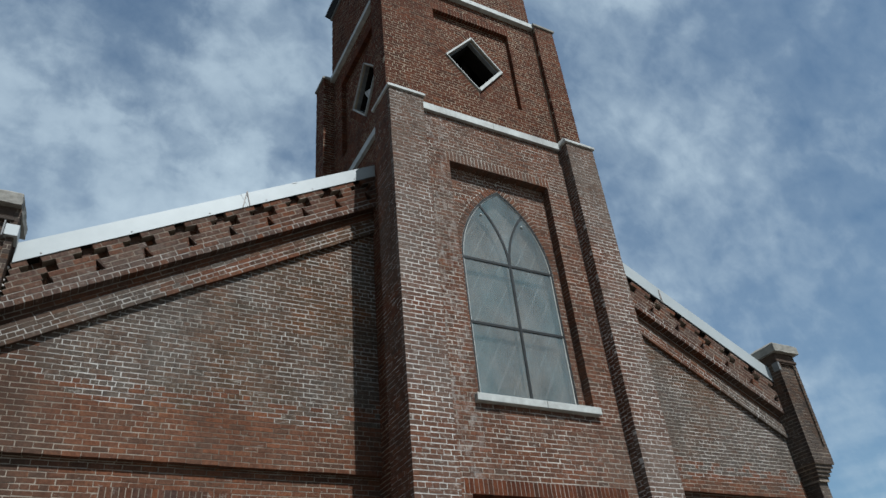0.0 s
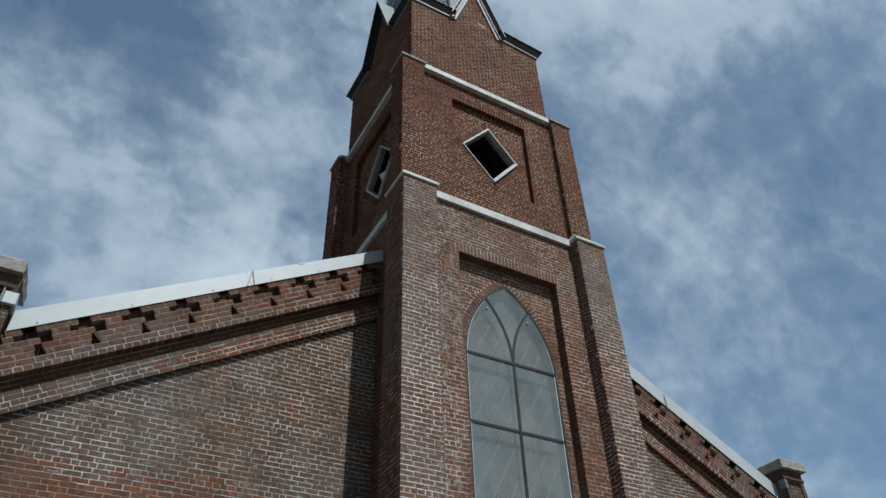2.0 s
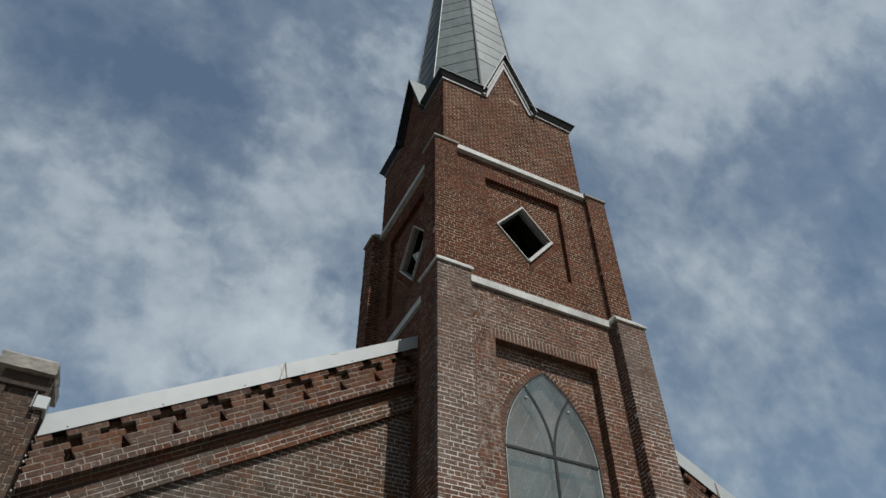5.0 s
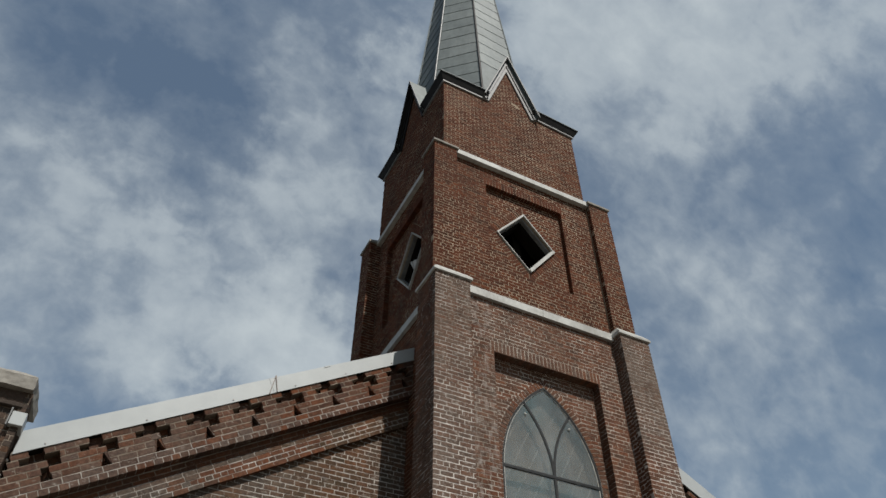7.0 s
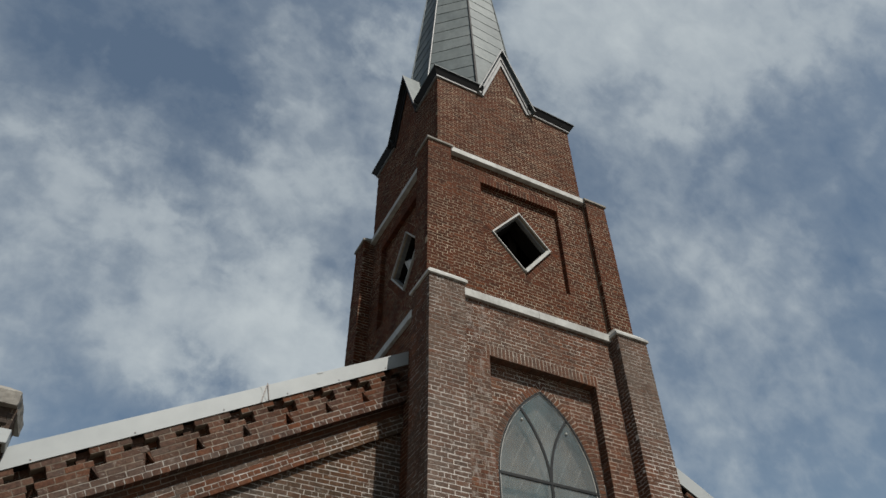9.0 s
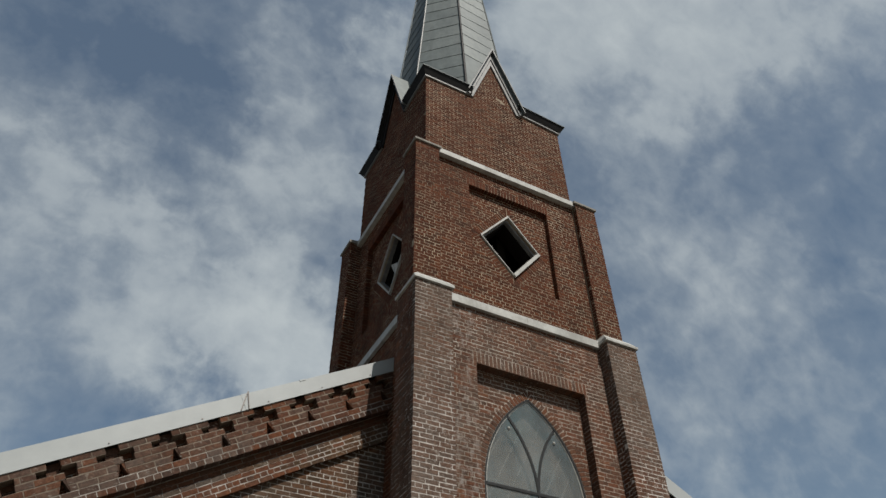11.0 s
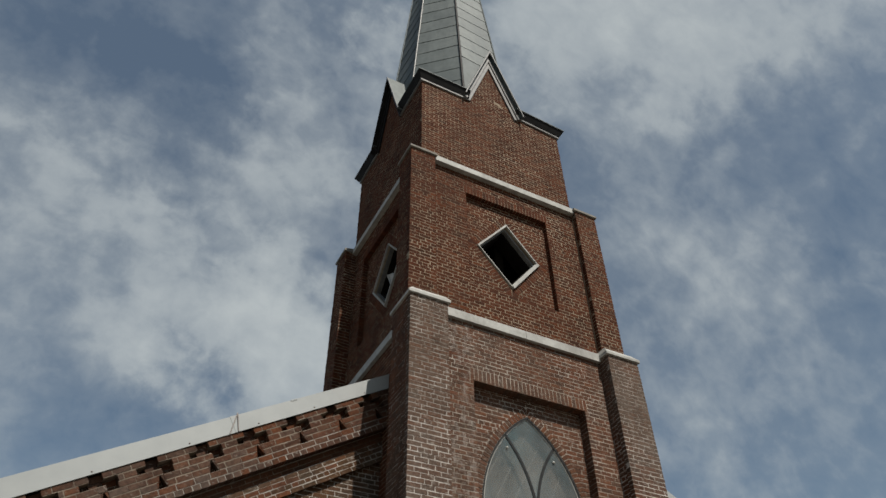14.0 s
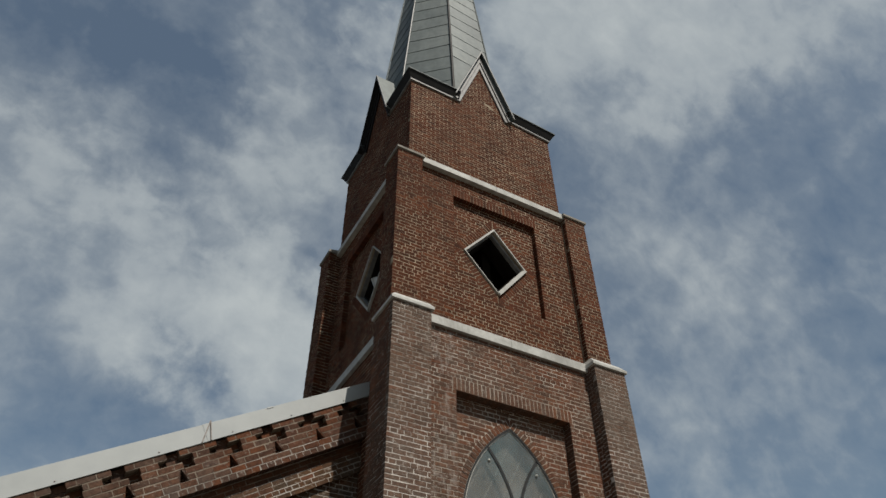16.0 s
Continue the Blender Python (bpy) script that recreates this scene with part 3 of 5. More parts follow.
def tower_core():
    inset = 0.0029
    for k, (fr, half) in enumerate(FACES):
        f2, h2 = FACES_B[k]
        f3, h3 = FACES_C[k]
        core("pier", lambda bm: box_in(bm, fr, -half + inset, -half + PIER - inset, 0, Z_BAND1 + 0.12, -PIER + inset, -inset), M_MORTAR_PIER)
        core("pier", lambda bm: box_in(bm, f2, -h2 + inset, -h2 + B_PIER - inset, Z_BAND1 + 0.1, Z_BAND2 + 0.12, -B_PIER + inset, -inset))
        a = half - PIER
        wa = WALL_IN + 0.2 * side_in(k)
        if k == 0:
            core("wall", lambda bm: slab(bm, fr, rect(-a, a, 0, Z_BAND1 + 0.1), [rect(-REC1 - 0.007, REC1_R + 0.007, SILL_TOP, REC1_TOP + 0.016), rect(-1.25, 1.25, 0.1, DOOR_TOP + 0.016)],
                                         -wa - REC1_DEPTH - 0.02, -wa - inset), M_MORTAR_FRONT)
            core("recess_wall", lambda bm: slab(bm, fr, rect(-a, a, SILL_TOP - 0.1, REC1_TOP + 0.1), [[(x + WIN_U, z) for x, z in arch_path()]], -wa - REC1_DEPTH - 0.30, -wa - REC1_DEPTH - inset), M_MORTAR_FRONT)
        else:
            core("wall", lambda bm: box_in(bm, fr, -a, a, 0, Z_BAND1 + 0.1, -wa - 0.3, -wa - inset))
        a2 = h2 - B_PIER
        wb = B_WALL + side_in(k)
        core("wall", lambda bm: slab(bm, f2, rect(-a2, a2, Z_BAND1, Z_BAND2 + 0.1), [rect(-REC2 - 0.007, REC2 + 0.007, REC2_LOW, REC2_TOP + 0.016)], -wb - REC2_DEPTH - 0.02, -wb - inset))
        s = diamond_u(k)
        dia = [(s, DIA_Z + DIA_H - 0.06), (s - DIA_W + 0.05, DIA_Z), (s, DIA_Z - DIA_H + 0.06), (s + DIA_W - 0.05, DIA_Z)]
        core("recess_wall", lambda bm: slab(bm, f2, rect(-a2, a2, REC2_LOW - 0.1, REC2_TOP + 0.1), [dia], -wb - REC2_DEPTH - 0.22, -wb - REC2_DEPTH - inset))
        core("upper_wall", lambda bm: slab(bm, f3, [(-h3 + 0.3, Z_BAND2), (h3 - inset, Z_BAND2), (h3 - inset, Z_EAVE + 0.1), (0.62, Z_EAVE + 0.1),
                                                    (0, Z_PEAK - 0.02), (-0.62, Z_EAVE + 0.1), (-h3 + 0.3, Z_EAVE + 0.1)], [], -0.3, -inset))
    # floors and a timber lining close the bell chamber
    for z0, z1, h, d in ((Z_BAND1 - 0.3, Z_BAND1 - 0.1, 1.75, 1.7), (Z_BAND2 - 0.2, Z_BAND2 - 0.02, 1.65, 1.6)):
        bm = bmesh.new()
        box_in(bm, Frame((0, 2.1, 0), (1, 0, 0)), -h, h, z0, z1, -d, d)
        part("chamber_floor", bm, M_SHADEWOOD, tower, "dark timber floor")
    bm = bmesh.new()
    box_in(bm, Frame((0, 2.1, 0), (1, 0, 0)), -0.95, 0.95, Z_BAND1 - 0.1, Z_BAND2 - 0.2, -0.9, 0.9)
    part("bell_frame", bm, M_SHADEWOOD, tower, "dark boarded bell frame inside the belfry")


tower_core()
work, limed, brown = Masonry(), Masonry(), Masonry()


def tower_bricks():
    for k, (fr, half) in enumerate(FACES):
        low = 4.0 if k == 0 else (0.0 if k in (1, 3) else 8.0)
        a = half - PIER
        # piers, stage one
        for side in (-1, 1):
            u0, u1 = (-half, -a) if side < 0 else (a, half)
            cover = 0.0 if k in (0, 2) else 0.1
            s0 = u0 + (cover if side < 0 else 0)
            s1 = u1 - (cover if side > 0 else 0)
            rows = lay(3.95 if k == 0 else low, Z_BAND1 + 0.1, lambda v, s0=s0, s1=s1: [(s0, s1)], shift=u0, joint=JOINT if k == 0 else 0.005)
            if k == 0 and side < 0:
                limed.add(fr, [r for r in rows if r[2] > 8.9], 0.1)
                limed.add(fr, [r for r in rows if r[2] <= 8.9], 0.1, single=True)
            else:
                (limed if k == 0 else brown).add(fr, rows, 0.1)
            # the pier's inner cheek
            jf = fr.facing_minus(a) if side > 0 else fr.facing_plus(-a)
            wa = WALL_IN + 0.2 * side_in(k)
            span = (-wa, -0.1) if side > 0 else (0.1, wa)
            if k in (0, 1):
                (brown if k == 0 else work).add(jf, lay(4.0 if k == 0 else 8.0, Z_BAND1 + 0.1, lambda v, s=span: [s], module=0.16, header_every=0), 0.05)
        # wall, stage one
        wf = fr.moved(n=-WALL_IN - 0.2 * side_in(k))
        if k == 0:
            def spans(v):
                g = []
                if SILL_TOP - 0.12 < v < REC1_TOP:
                    g.append((-REC1, REC1_R))
                if REC1_TOP < v < REC1_TOP + 0.2115:
                    g.append((-REC1 - 0.06, REC1_R + 0.06))
                if v < DOOR_TOP:
                    g.append((-1.25, 1.25))
                if DOOR_TOP < v < DOOR_TOP + 0.2115:
                    g.append((-1.36, 1.36))
                return without(-a, a, g)
            brown.add(wf, lay(3.98, Z_BAND1 + 0.05, spans, shift=0.03), REC1_DEPTH)
            rf = wf.moved(n=-REC1_DEPTH)
            brown.add(rf, lay(SILL_TOP, REC1_TOP, lambda v: without(-REC1, REC1_R, [(WIN_U - arch_half(v, 0.122 if v > SPRING else 0), WIN_U + arch_half(v, 0.122 if v > SPRING else 0))])), 0.1)
        else:
            work.add(wf, lay(low + 0.02, Z_BAND1 + 0.05, lambda v: [(-a, a)]), 0.05)
        # stage two
        f2, h2 = FACES_B[k]
        a2 = h2 - B_PIER
        for side in (-1, 1):
            u0, u1 = (-h2, -a2) if side < 0 else (a2, h2)
            cover = 0.0 if k in (0, 2) else 0.1
            s0 = u0 + (cover if side < 0 else 0)
            s1 = u1 - (cover if side > 0 else 0)
            work.add(f2, lay(Z_BAND1 + 0.1, Z_BAND2 + 0.1, lambda v, s0=s0, s1=s1: [(s0, s1)], shift=u0, joint=0.012, head=1.15, bed=0.98), 0.1)
            jf = f2.facing_minus(a2) if side > 0 else f2.facing_plus(-a2)
            d = B_WALL + side_in(k)
            span = (-d, -0.1) if side > 0 else (0.1, d)
            work.add(jf, lay(Z_BAND1 + 0.1, Z_BAND2 + 0.05, lambda v, s=span: [s], module=0.16, header_every=0), 0.05)
        w2 = f2.moved(n=-B_WALL - side_in(k))

        def spans2(v):
            g = []
            if REC2_LOW < v < REC2_TOP:
                g.append((-REC2, REC2))
            if REC2_TOP < v < REC2_TOP + 0.2115:
                g.append((-REC2 - 0.05, REC2 + 0.05))
            return without(-a2, a2, g)
        work.add(w2, lay(REC2_TOP - 45 * COURSE, Z_BAND2 + 0.05, spans2, shift=0.05, joint=0.012, head=1.15, bed=0.98, wander=0.005), REC2_DEPTH)
        r2 = w2.moved(n=-REC2_DEPTH)

        def spans3(v):
            q = 1.355 - abs(v - DIA_Z) / DIA_H
            s = diamond_u(k)
            g = [(s - DIA_W * q, s + DIA_W * q)] if q > 0 else []
            return without(-REC2, REC2, g)
        work.add(r2, lay(REC2_LOW, REC2_TOP, spans3, shift=0.02, joint=0.012, head=1.15, bed=0.98, wander=0.005), 0.1)
        # stage three, up into the gable
        f3, h3 = FACES_C[k]
        cover = 0.0 if k in (0, 2) else 0.1

        def spans4(v):
            if v < Z_EAVE + 0.05:
                return [(-h3 + cover, h3 - cover)]
            q = 0.60 * (Z_PEAK - v) / (Z_PEAK - Z_EAVE)
            return [(-q, q)] if q > 0.05 else []
        work.add(f3, lay(Z_BAND2 + 0.08, Z_PEAK, spans4, joint=0.0132, head=1.15, bed=0.98, wander=0.004, header_every=0), 0.1)


tower_bricks()


def piece(name, fr, pts, n0, n1, mat, parent):
    """One cut brick: an outline pushed out of the wall."""
    bm = bmesh.new()
    back = [bm.verts.new(fr.at(x, y, n0)) for x, y in pts]
    front = [bm.verts.new(fr.at(x, y, n1)) for x, y in pts]
    bm.faces.new(front)
    bm.faces.new(back[::-1])
    for i in range(len(pts)):
        j = (i + 1) % len(pts)
        bm.faces.new([back[i], back[j], front[j], front[i]])
    return part(name, bm, mat, parent)


def soldier_row(fr, u0, u1, v0, v1, depth, parent, single=True, mat=None):
    cnt = round((u1 - u0) / 0.0715)
    w = (u1 - u0) / cnt
    rows = [(u0 + i * w + 0.005, u0 + (i + 1) * w - 0.005, v0, v1) for i in range(cnt)]
    if not single:
        work.add(fr, rows, depth)
        return
    m = Masonry()
    m.add(fr, rows, depth, single=True)
    m.link_single(mat or M_TOWER1, parent, 300)


def prev_side(tips, i):
    """Outward normal of the diamond's side that ends at tip i."""
    way = (tips[i] - tips[i - 1]).normalized()
    nrm = Vector((way.y, -way.x))
    return nrm if nrm.dot(tips[i] - Vector((0, DIA_Z))) > 0 else -nrm


for k, (fr, half) in enumerate(FACES):
    wf = fr.moved(n=-WALL_IN)
    if k == 0:
        soldier_row(wf, -REC1 - 0.055, REC1_R + 0.055, REC1_TOP + 0.004, REC1_TOP + 0.2065, REC1_DEPTH, tower, mat=M_BROWN1)
        soldier_row(wf, -1.355, 1.355, DOOR_TOP + 0.005, DOOR_TOP + 0.2065, 0.2, tower)
    soldier_row(FACES_B[k][0].moved(n=-B_WALL - side_in(k)), -REC2 - 0.045, REC2 + 0.045, REC2_TOP + 0.004, REC2_TOP + 0.2065, REC2_DEPTH, tower, single=k < 2)
    # header bricks edging the diamond opening
    rf = FACES_B[k][0].moved(u=diamond_u(k), n=-B_WALL - side_in(k) - REC2_DEPTH)
    tips = [Vector((0, DIA_Z + DIA_H)), Vector((-DIA_W, DIA_Z)), Vector((0, DIA_Z - DIA_H)), Vector((DIA_W, DIA_Z))]
    for i in range(4):
        p, q = tips[i], tips[(i + 1) % 4]
        way = (q - p).normalized()
        side = Vector((way.y, -way.x))
        if side.dot(p - Vector((0, DIA_Z))) < 0:
            side = -side
        length = (q - p).length
        cnt = round(length / 0.0715)
        ef = Frame(rf.at(p.x, p.y), rf.u * way.x + rf.v * way.y, rf.u * side.x + rf.v * side.y)
        if ef.n.dot(rf.n) < 0:
            ef = Frame(rf.at(q.x, q.y), -(rf.u * way.x + rf.v * way.y), rf.u * side.x + rf.v * side.y)
        w = length / cnt
        rows = [(j * w + 0.005, (j + 1) * w - 0.005, 0.004, 0.176) for j in range(cnt)]
        work.add(ef, rows, 0.1)
        # cut bricks that turn the corner
        hub = Vector((0, DIA_Z))
        tip, out = hub + (p - hub) * 1.008, hub + (p - hub) * 1.335
        for sv in (side, prev_side(tips, i)):
            foot = p + sv * 0.176
            piece("brick", rf, [tuple(tip + (foot - p) * 0.06), tuple(foot), tuple(out + (foot - p) * 0.04)], -0.1, 0.001, M_TOWER1, tower)


def arch_ring(fr):
    """Wedge-shaped bricks round the pointed head."""
    r0, r1, c = ARC_R + 0.004, ARC_R + 0.118, ARC_R - WIN_HALF
    for sgn in (1, -1):
        end = math.acos(c / r1)
        cnt = int(end * (r0 + 0.09) / 0.0735)
        for i in range(cnt):
            a0, a1 = end * i / cnt + 0.0036, end * (i + 1) / cnt - 0.0036
            pts = []
            for r, a in ((r0, a0), (r1, a0), (r1, a1), (r0, a1)):
                x = max(0.003, r * math.cos(a) - c)
                pts.append((sgn * x, SPRING + r * math.sin(a)))
            piece("brick", fr, pts if sgn > 0 else pts[::-1], -0.1, 0.003 + rng.uniform(-0.002, 0.002), M_BROWN1, tower)


arch_ring(FACES[0][0].moved(u=WIN_U, n=-WALL_IN - REC1_DEPTH))


def bands():
    for zb, hgt, faces, pier, wall, d, o, out in (
            (Z_BAND1, 0.155, FACES, PIER, WALL_IN, 0.05, 0.035, 0.062), (Z_BAND2, 0.13, FACES_B, B_PIER, B_WALL, 0.25, 0.035, 0.10)):
        for k, (f, h) in enumerate(faces):
            a = h - pier
            w = -wall - side_in(k) * (0.2 if zb < 12 else 1) + out
            back = -0.52
            for u0, u1 in ((-a, 0.02 if k == 0 else -0.25), (0.026 if k == 0 else -0.244, a)):
                bm = bmesh.new()
                prof = [(back, zb), (w, zb), (w, zb + hgt), (w - 0.012, zb + hgt + 0.012), (back, zb + hgt + 0.12)]
                ends = [[bm.verts.new(f.at(u, v, n)) for n, v in prof] for u in (u0, u1)]
                for i in range(5):
                    j = (i + 1) % 5
                    bm.faces.new([ends[0][i], ends[0][j], ends[1][j], ends[1][i]])
                bm.faces.new(ends[0])
                bm.faces.new(ends[1])
                part("stone_band", bm, M_WHITE, tower, "white-painted stone string course")
            # the cap on the pier at the start of this face
            bm = bmesh.new()
            zc = zb + 0.05
            rings = []
            for z, g, s in ((zc, o - 0.004, 0), (zc + 0.005, o, 0), (zc + 0.052, o, 0), (zc + 0.06, o - 0.008, 0), (zc + 0.16, -d, 1)):
                rings.append([bm.verts.new(f.at(u, z, n)) for u, n in ((-h - g, g), (-h + pier + (o if not s else 0) - (0.012 if s else 0), g), (-h + pier + (o if not s else 0), -pier - (o if not s else 0)), (-h - g, -pier - (o if not s else 0)))])
            for r, s in zip(rings, rings[1:]):
                for i in range(4):
                    bm.faces.new([r[i], r[(i + 1) % 4], s[(i + 1) % 4], s[i]])
            bm.faces.new(rings[0])
            bm.faces.new(rings[-1])
            part("stone_cap", bm, M_WHITE if zb < 12 else M_STONE, tower, "weathered stone cap on corner pier")


bands()


def lancet_window():
    fr = FACES[0][0].moved(u=WIN_U, n=-WALL_IN - WIN_N)
    win = new("lancet_window")
    win.parent = tower
    win["label"] = "tall pointed church window with dusty storm glazing"
    sill_fr = FACES[0][0]
    # sill in two stones
    for u0, u1 in ((-1.05, 0.125), (0.130, 1.12)):
        bm = bmesh.new()
        box_in(bm, sill_fr, u0, u1, SILL_TOP - 0.10, SILL_TOP + 0.012, -0.5, -WALL_IN + 0.085)
        bevelled(bm, 0.006, 1)
        part("window_sill", bm, M_WHITE, win, "white-painted stone sill")
    path = arch_path(0.0)
    bm = bmesh.new()
    sweep(bm, fr, path, 0.0, 0.030, -0.09, -0.035)
    part("window_frame", bm, M_FRAME, win, "dark painted timber frame")
    bm = bmesh.new()
    inner = arch_path(-0.030)
    sweep(bm, fr, inner, 0.0, 0.018, -0.08, -0.05)
    part("glazing_bead", bm, M_WHITE, win, "pale glazing bead")
    w = 0.021
    m = MULLION_U
    bars = [[(m, SILL_TOP), (m, SPRING)], [(-WIN_HALF + 0.02, BAR1), (WIN_HALF - 0.02, BAR1)], [(-WIN_HALF + 0.02, BAR2), (WIN_HALF - 0.02, BAR2)]]
    names = ["mullion", "transom", "transom"]
    steps, meet = 14, math.acos((ARC_R - WIN_HALF / 2) / ARC_R)
    for sgn in (1, -1):
        # branch springs from the mullion parallel to the far side of the head
        pts = []
        for i in range(steps + 1):
            a = meet * i / steps
            x = ARC_R * math.cos(a) - ARC_R
            z = SPRING + ARC_R * math.sin(a)
            pts.append((m + sgn * x, z))
        bars.append(pts)
        names.append("tracery_bar")
    for i, (nm, pts) in enumerate(zip(names, bars)):
        bm = bmesh.new()
        sweep(bm, fr, pts, -w, w, -0.075, -0.040 - 0.002 * i)
        part(nm, bm, M_FRAME, win)
    # storm sheets between the bars
    levels = [SILL_TOP, BAR2, BAR1]
    outlines = []
    for z0, z1 in zip(levels, levels[1:]):
        for sgn in (-1, 1):
            u = sgn * (WIN_HALF - 0.02)
            outlines.append([(m + sgn * 0.006, z0 + 0.01), (u, z0 + 0.01), (u, z1 - 0.01), (m + sgn * 0.006, z1 - 0.01)])
    z_meet = SPRING + ARC_R * math.sin(meet)
    branch = lambda z: ARC_R - math.sqrt(ARC_R ** 2 - (z - SPRING) ** 2)
    zs = [BAR1 + 0.012 + (z_meet - BAR1 - 0.04) * j / 14 for j in range(15)]
    for sgn in (-1, 1):
        edge = [(m + sgn * (branch(z) + 0.008), z) for z in zs if branch(z) + 0.008 + sgn * m < arch_half(z) - 0.03]
        outlines.append(edge + [(sgn * (arch_half(z) - 0.02), z) for _, z in reversed(edge)])
    zc = [z_meet - 0.02 + (APEX - 0.05 - z_meet) * j / 8 for j in range(9)]
    top = [(max(0.0, arch_half(z) - 0.02), z) for z in zc]
    side = lambda q: [(m + q * max(0.003, branch(z) - 0.006) if abs(m + q * branch(z)) < arch_half(z) - 0.02 else q * (arch_half(z) - 0.02), z) for z in zs]
    outlines.append(side(1) + top + [(-x, z) for x, z in reversed(top)] + side(-1)[::-1])
    for pts in outlines:
        ob = piece("pane", fr, pts, -0.062, -0.056, M_PANE, win)
        ob.visible_shadow = False
    # leaded lights behind
    bm = bmesh.new()
    slab(bm, fr, arch_path(-0.01), [], -0.2, -0.19)
    part("leaded_glass", bm, M_OLDGLASS, win, "dim old leaded glass behind the sheets")
    # pale strips behind the sheets, all slanting one way
    bm = bmesh.new()
    for s0 in np.arange(-4.6, 5.0, 0.29):
        pts = []
        for z in np.arange(SILL_TOP + 0.05, APEX - 0.2, 0.1):
            x = s0 + (z - 7.4) * 0.55
            if abs(x) < arch_half(z) - 0.06:
                pts.append((x, z))
        if len(pts) > 1:
            sweep(bm, fr, [pts[0], pts[-1]], -0.012, 0.012, -0.188, -0.178)
    part("lead_lattice", bm, M_STRIP, win, "pale slanting strips seen through the sheets")
    # clips and bolts
    for u, v in ((-0.40, 9.17), (0.42, 9.11), (-0.80, SILL_TOP + 0.02), (-0.16, SILL_TOP + 0.02), (0.10, SILL_TOP + 0.02), (0.72, SILL_TOP + 0.02)):
        bm = bmesh.new()
        bmesh.ops.create_uvsphere(bm, u_segments=10, v_segments=6, radius=0.022, matrix=fr.matrix(u, v, -0.05 if v > 6 else -0.02))
        part("bolt", bm, M_WHITE, win, "white round bolt head")


lancet_window()


def inset_loop(pts, widths):
    """Corners of a loop whose sides are moved inwards, each by its own width."""
    pts = [Vector(p) for p in pts]
    hub = sum(pts, Vector((0, 0))) / len(pts)
    lines = []
    for i, w in enumerate(widths):
        p, q = pts[i], pts[(i + 1) % len(pts)]
        way = (q - p).normalized()
        inn = Vector((-way.y, way.x))
        if inn.dot(hub - p) < 0:
            inn = -inn
        lines.append((p + inn * w, way))
    out = []
    for i in range(len(pts)):
        (p, d), (q, e) = lines[i - 1], lines[i]
        k = ((q.x - p.x) * e.y - (q.y - p.y) * e.x) / (d.x * e.y - d.y * e.x)
        out.append(tuple(p + d * k))
    return out


def diamond_window(k, fr):
    f = fr.moved(u=diamond_u(k), n=-B_WALL - side_in(k) - REC2_DEPTH)
    win = new("diamond_window")
    win.parent = tower
    win["label"] = "white-framed diamond belfry opening" + (" with a broken louvre" if k == 1 else "")
    tips = [(0, DIA_Z + DIA_H), (-DIA_W, DIA_Z), (0, DIA_Z - DIA_H), (DIA_W, DIA_Z)]
    # upper left, lower left, lower right, upper right: the sill is broad, the far board hardly shows
    tips[2] = (0.035 if k == 0 else 0.0, DIA_Z - DIA_H)
    board = inset_loop(tips, (0.036, 0.016, 0.058, 0.022) if k == 0 else (0.03, 0.03, 0.03, 0.02))
    bead = inset_loop(board, (0.022, 0.010, 0.016, 0.058) if k == 0 else (0.014, 0.014, 0.014, 0.014))
    dark = inset_loop(bead, (0.03, 0.03, 0.03, 0.03))
    for i in range(4):
        j = (i + 1) % 4
        piece("frame_board", f, [tips[i], tips[j], board[j], board[i]], -0.10, 0.045 if i == 2 else 0.03, M_WHITE, win)
        piece("frame_bead", f, [board[i], board[j], bead[j], bead[i]], -0.12, 0.012 if i == 2 else -0.035, M_WHITE if i == 2 else M_TRIM, win)
        # near-black lining: the opening's inner shade is put into its colour
        piece("reveal_board", f, [bead[i], bead[j], dark[j], dark[i]], -0.42, -0.122, M_SHADEWOOD, win)
    if k == 1:
        # a broken piece of louvre hangs askew: slats run from its top edge to its lowest corner
        u_mid = 2.1075
        far, near, low = (Vector((u_mid - y, z)) for y, z in ((2.366, 13.451), (1.70, 13.055), (1.996, 12.79)))
        for j in range(6):
            p0, p1 = far.lerp(near, j / 6 + 0.012), far.lerp(near, (j + 1) / 6 - 0.012)
            q0, q1 = p0.lerp(low, 0.93), p1.lerp(low, 0.93)
            piece("louvre_slat", f, [(p.x - side_in(k), p.y) for p in (p0, p1, q1, q0)], -0.16, -0.13 - 0.006 * (j % 2), M_LOUVRE, win)


for k, (fr, half) in enumerate(FACES_B):
    diamond_window(k, fr)
# timber post standing in the bell chamber
bm = bmesh.new()
box_in(bm, Frame((0.12, 1.0, 0), (1, 0, 0)), -0.09, 0.09, Z_BAND1 - 0.1, Z_BAND2 - 0.2, -0.09, 0.09)
bevelled(bm, 0.01, 1)
part("bell_frame_post", bm, M_SHADEWOOD, tower, "dark timber post inside the belfry")


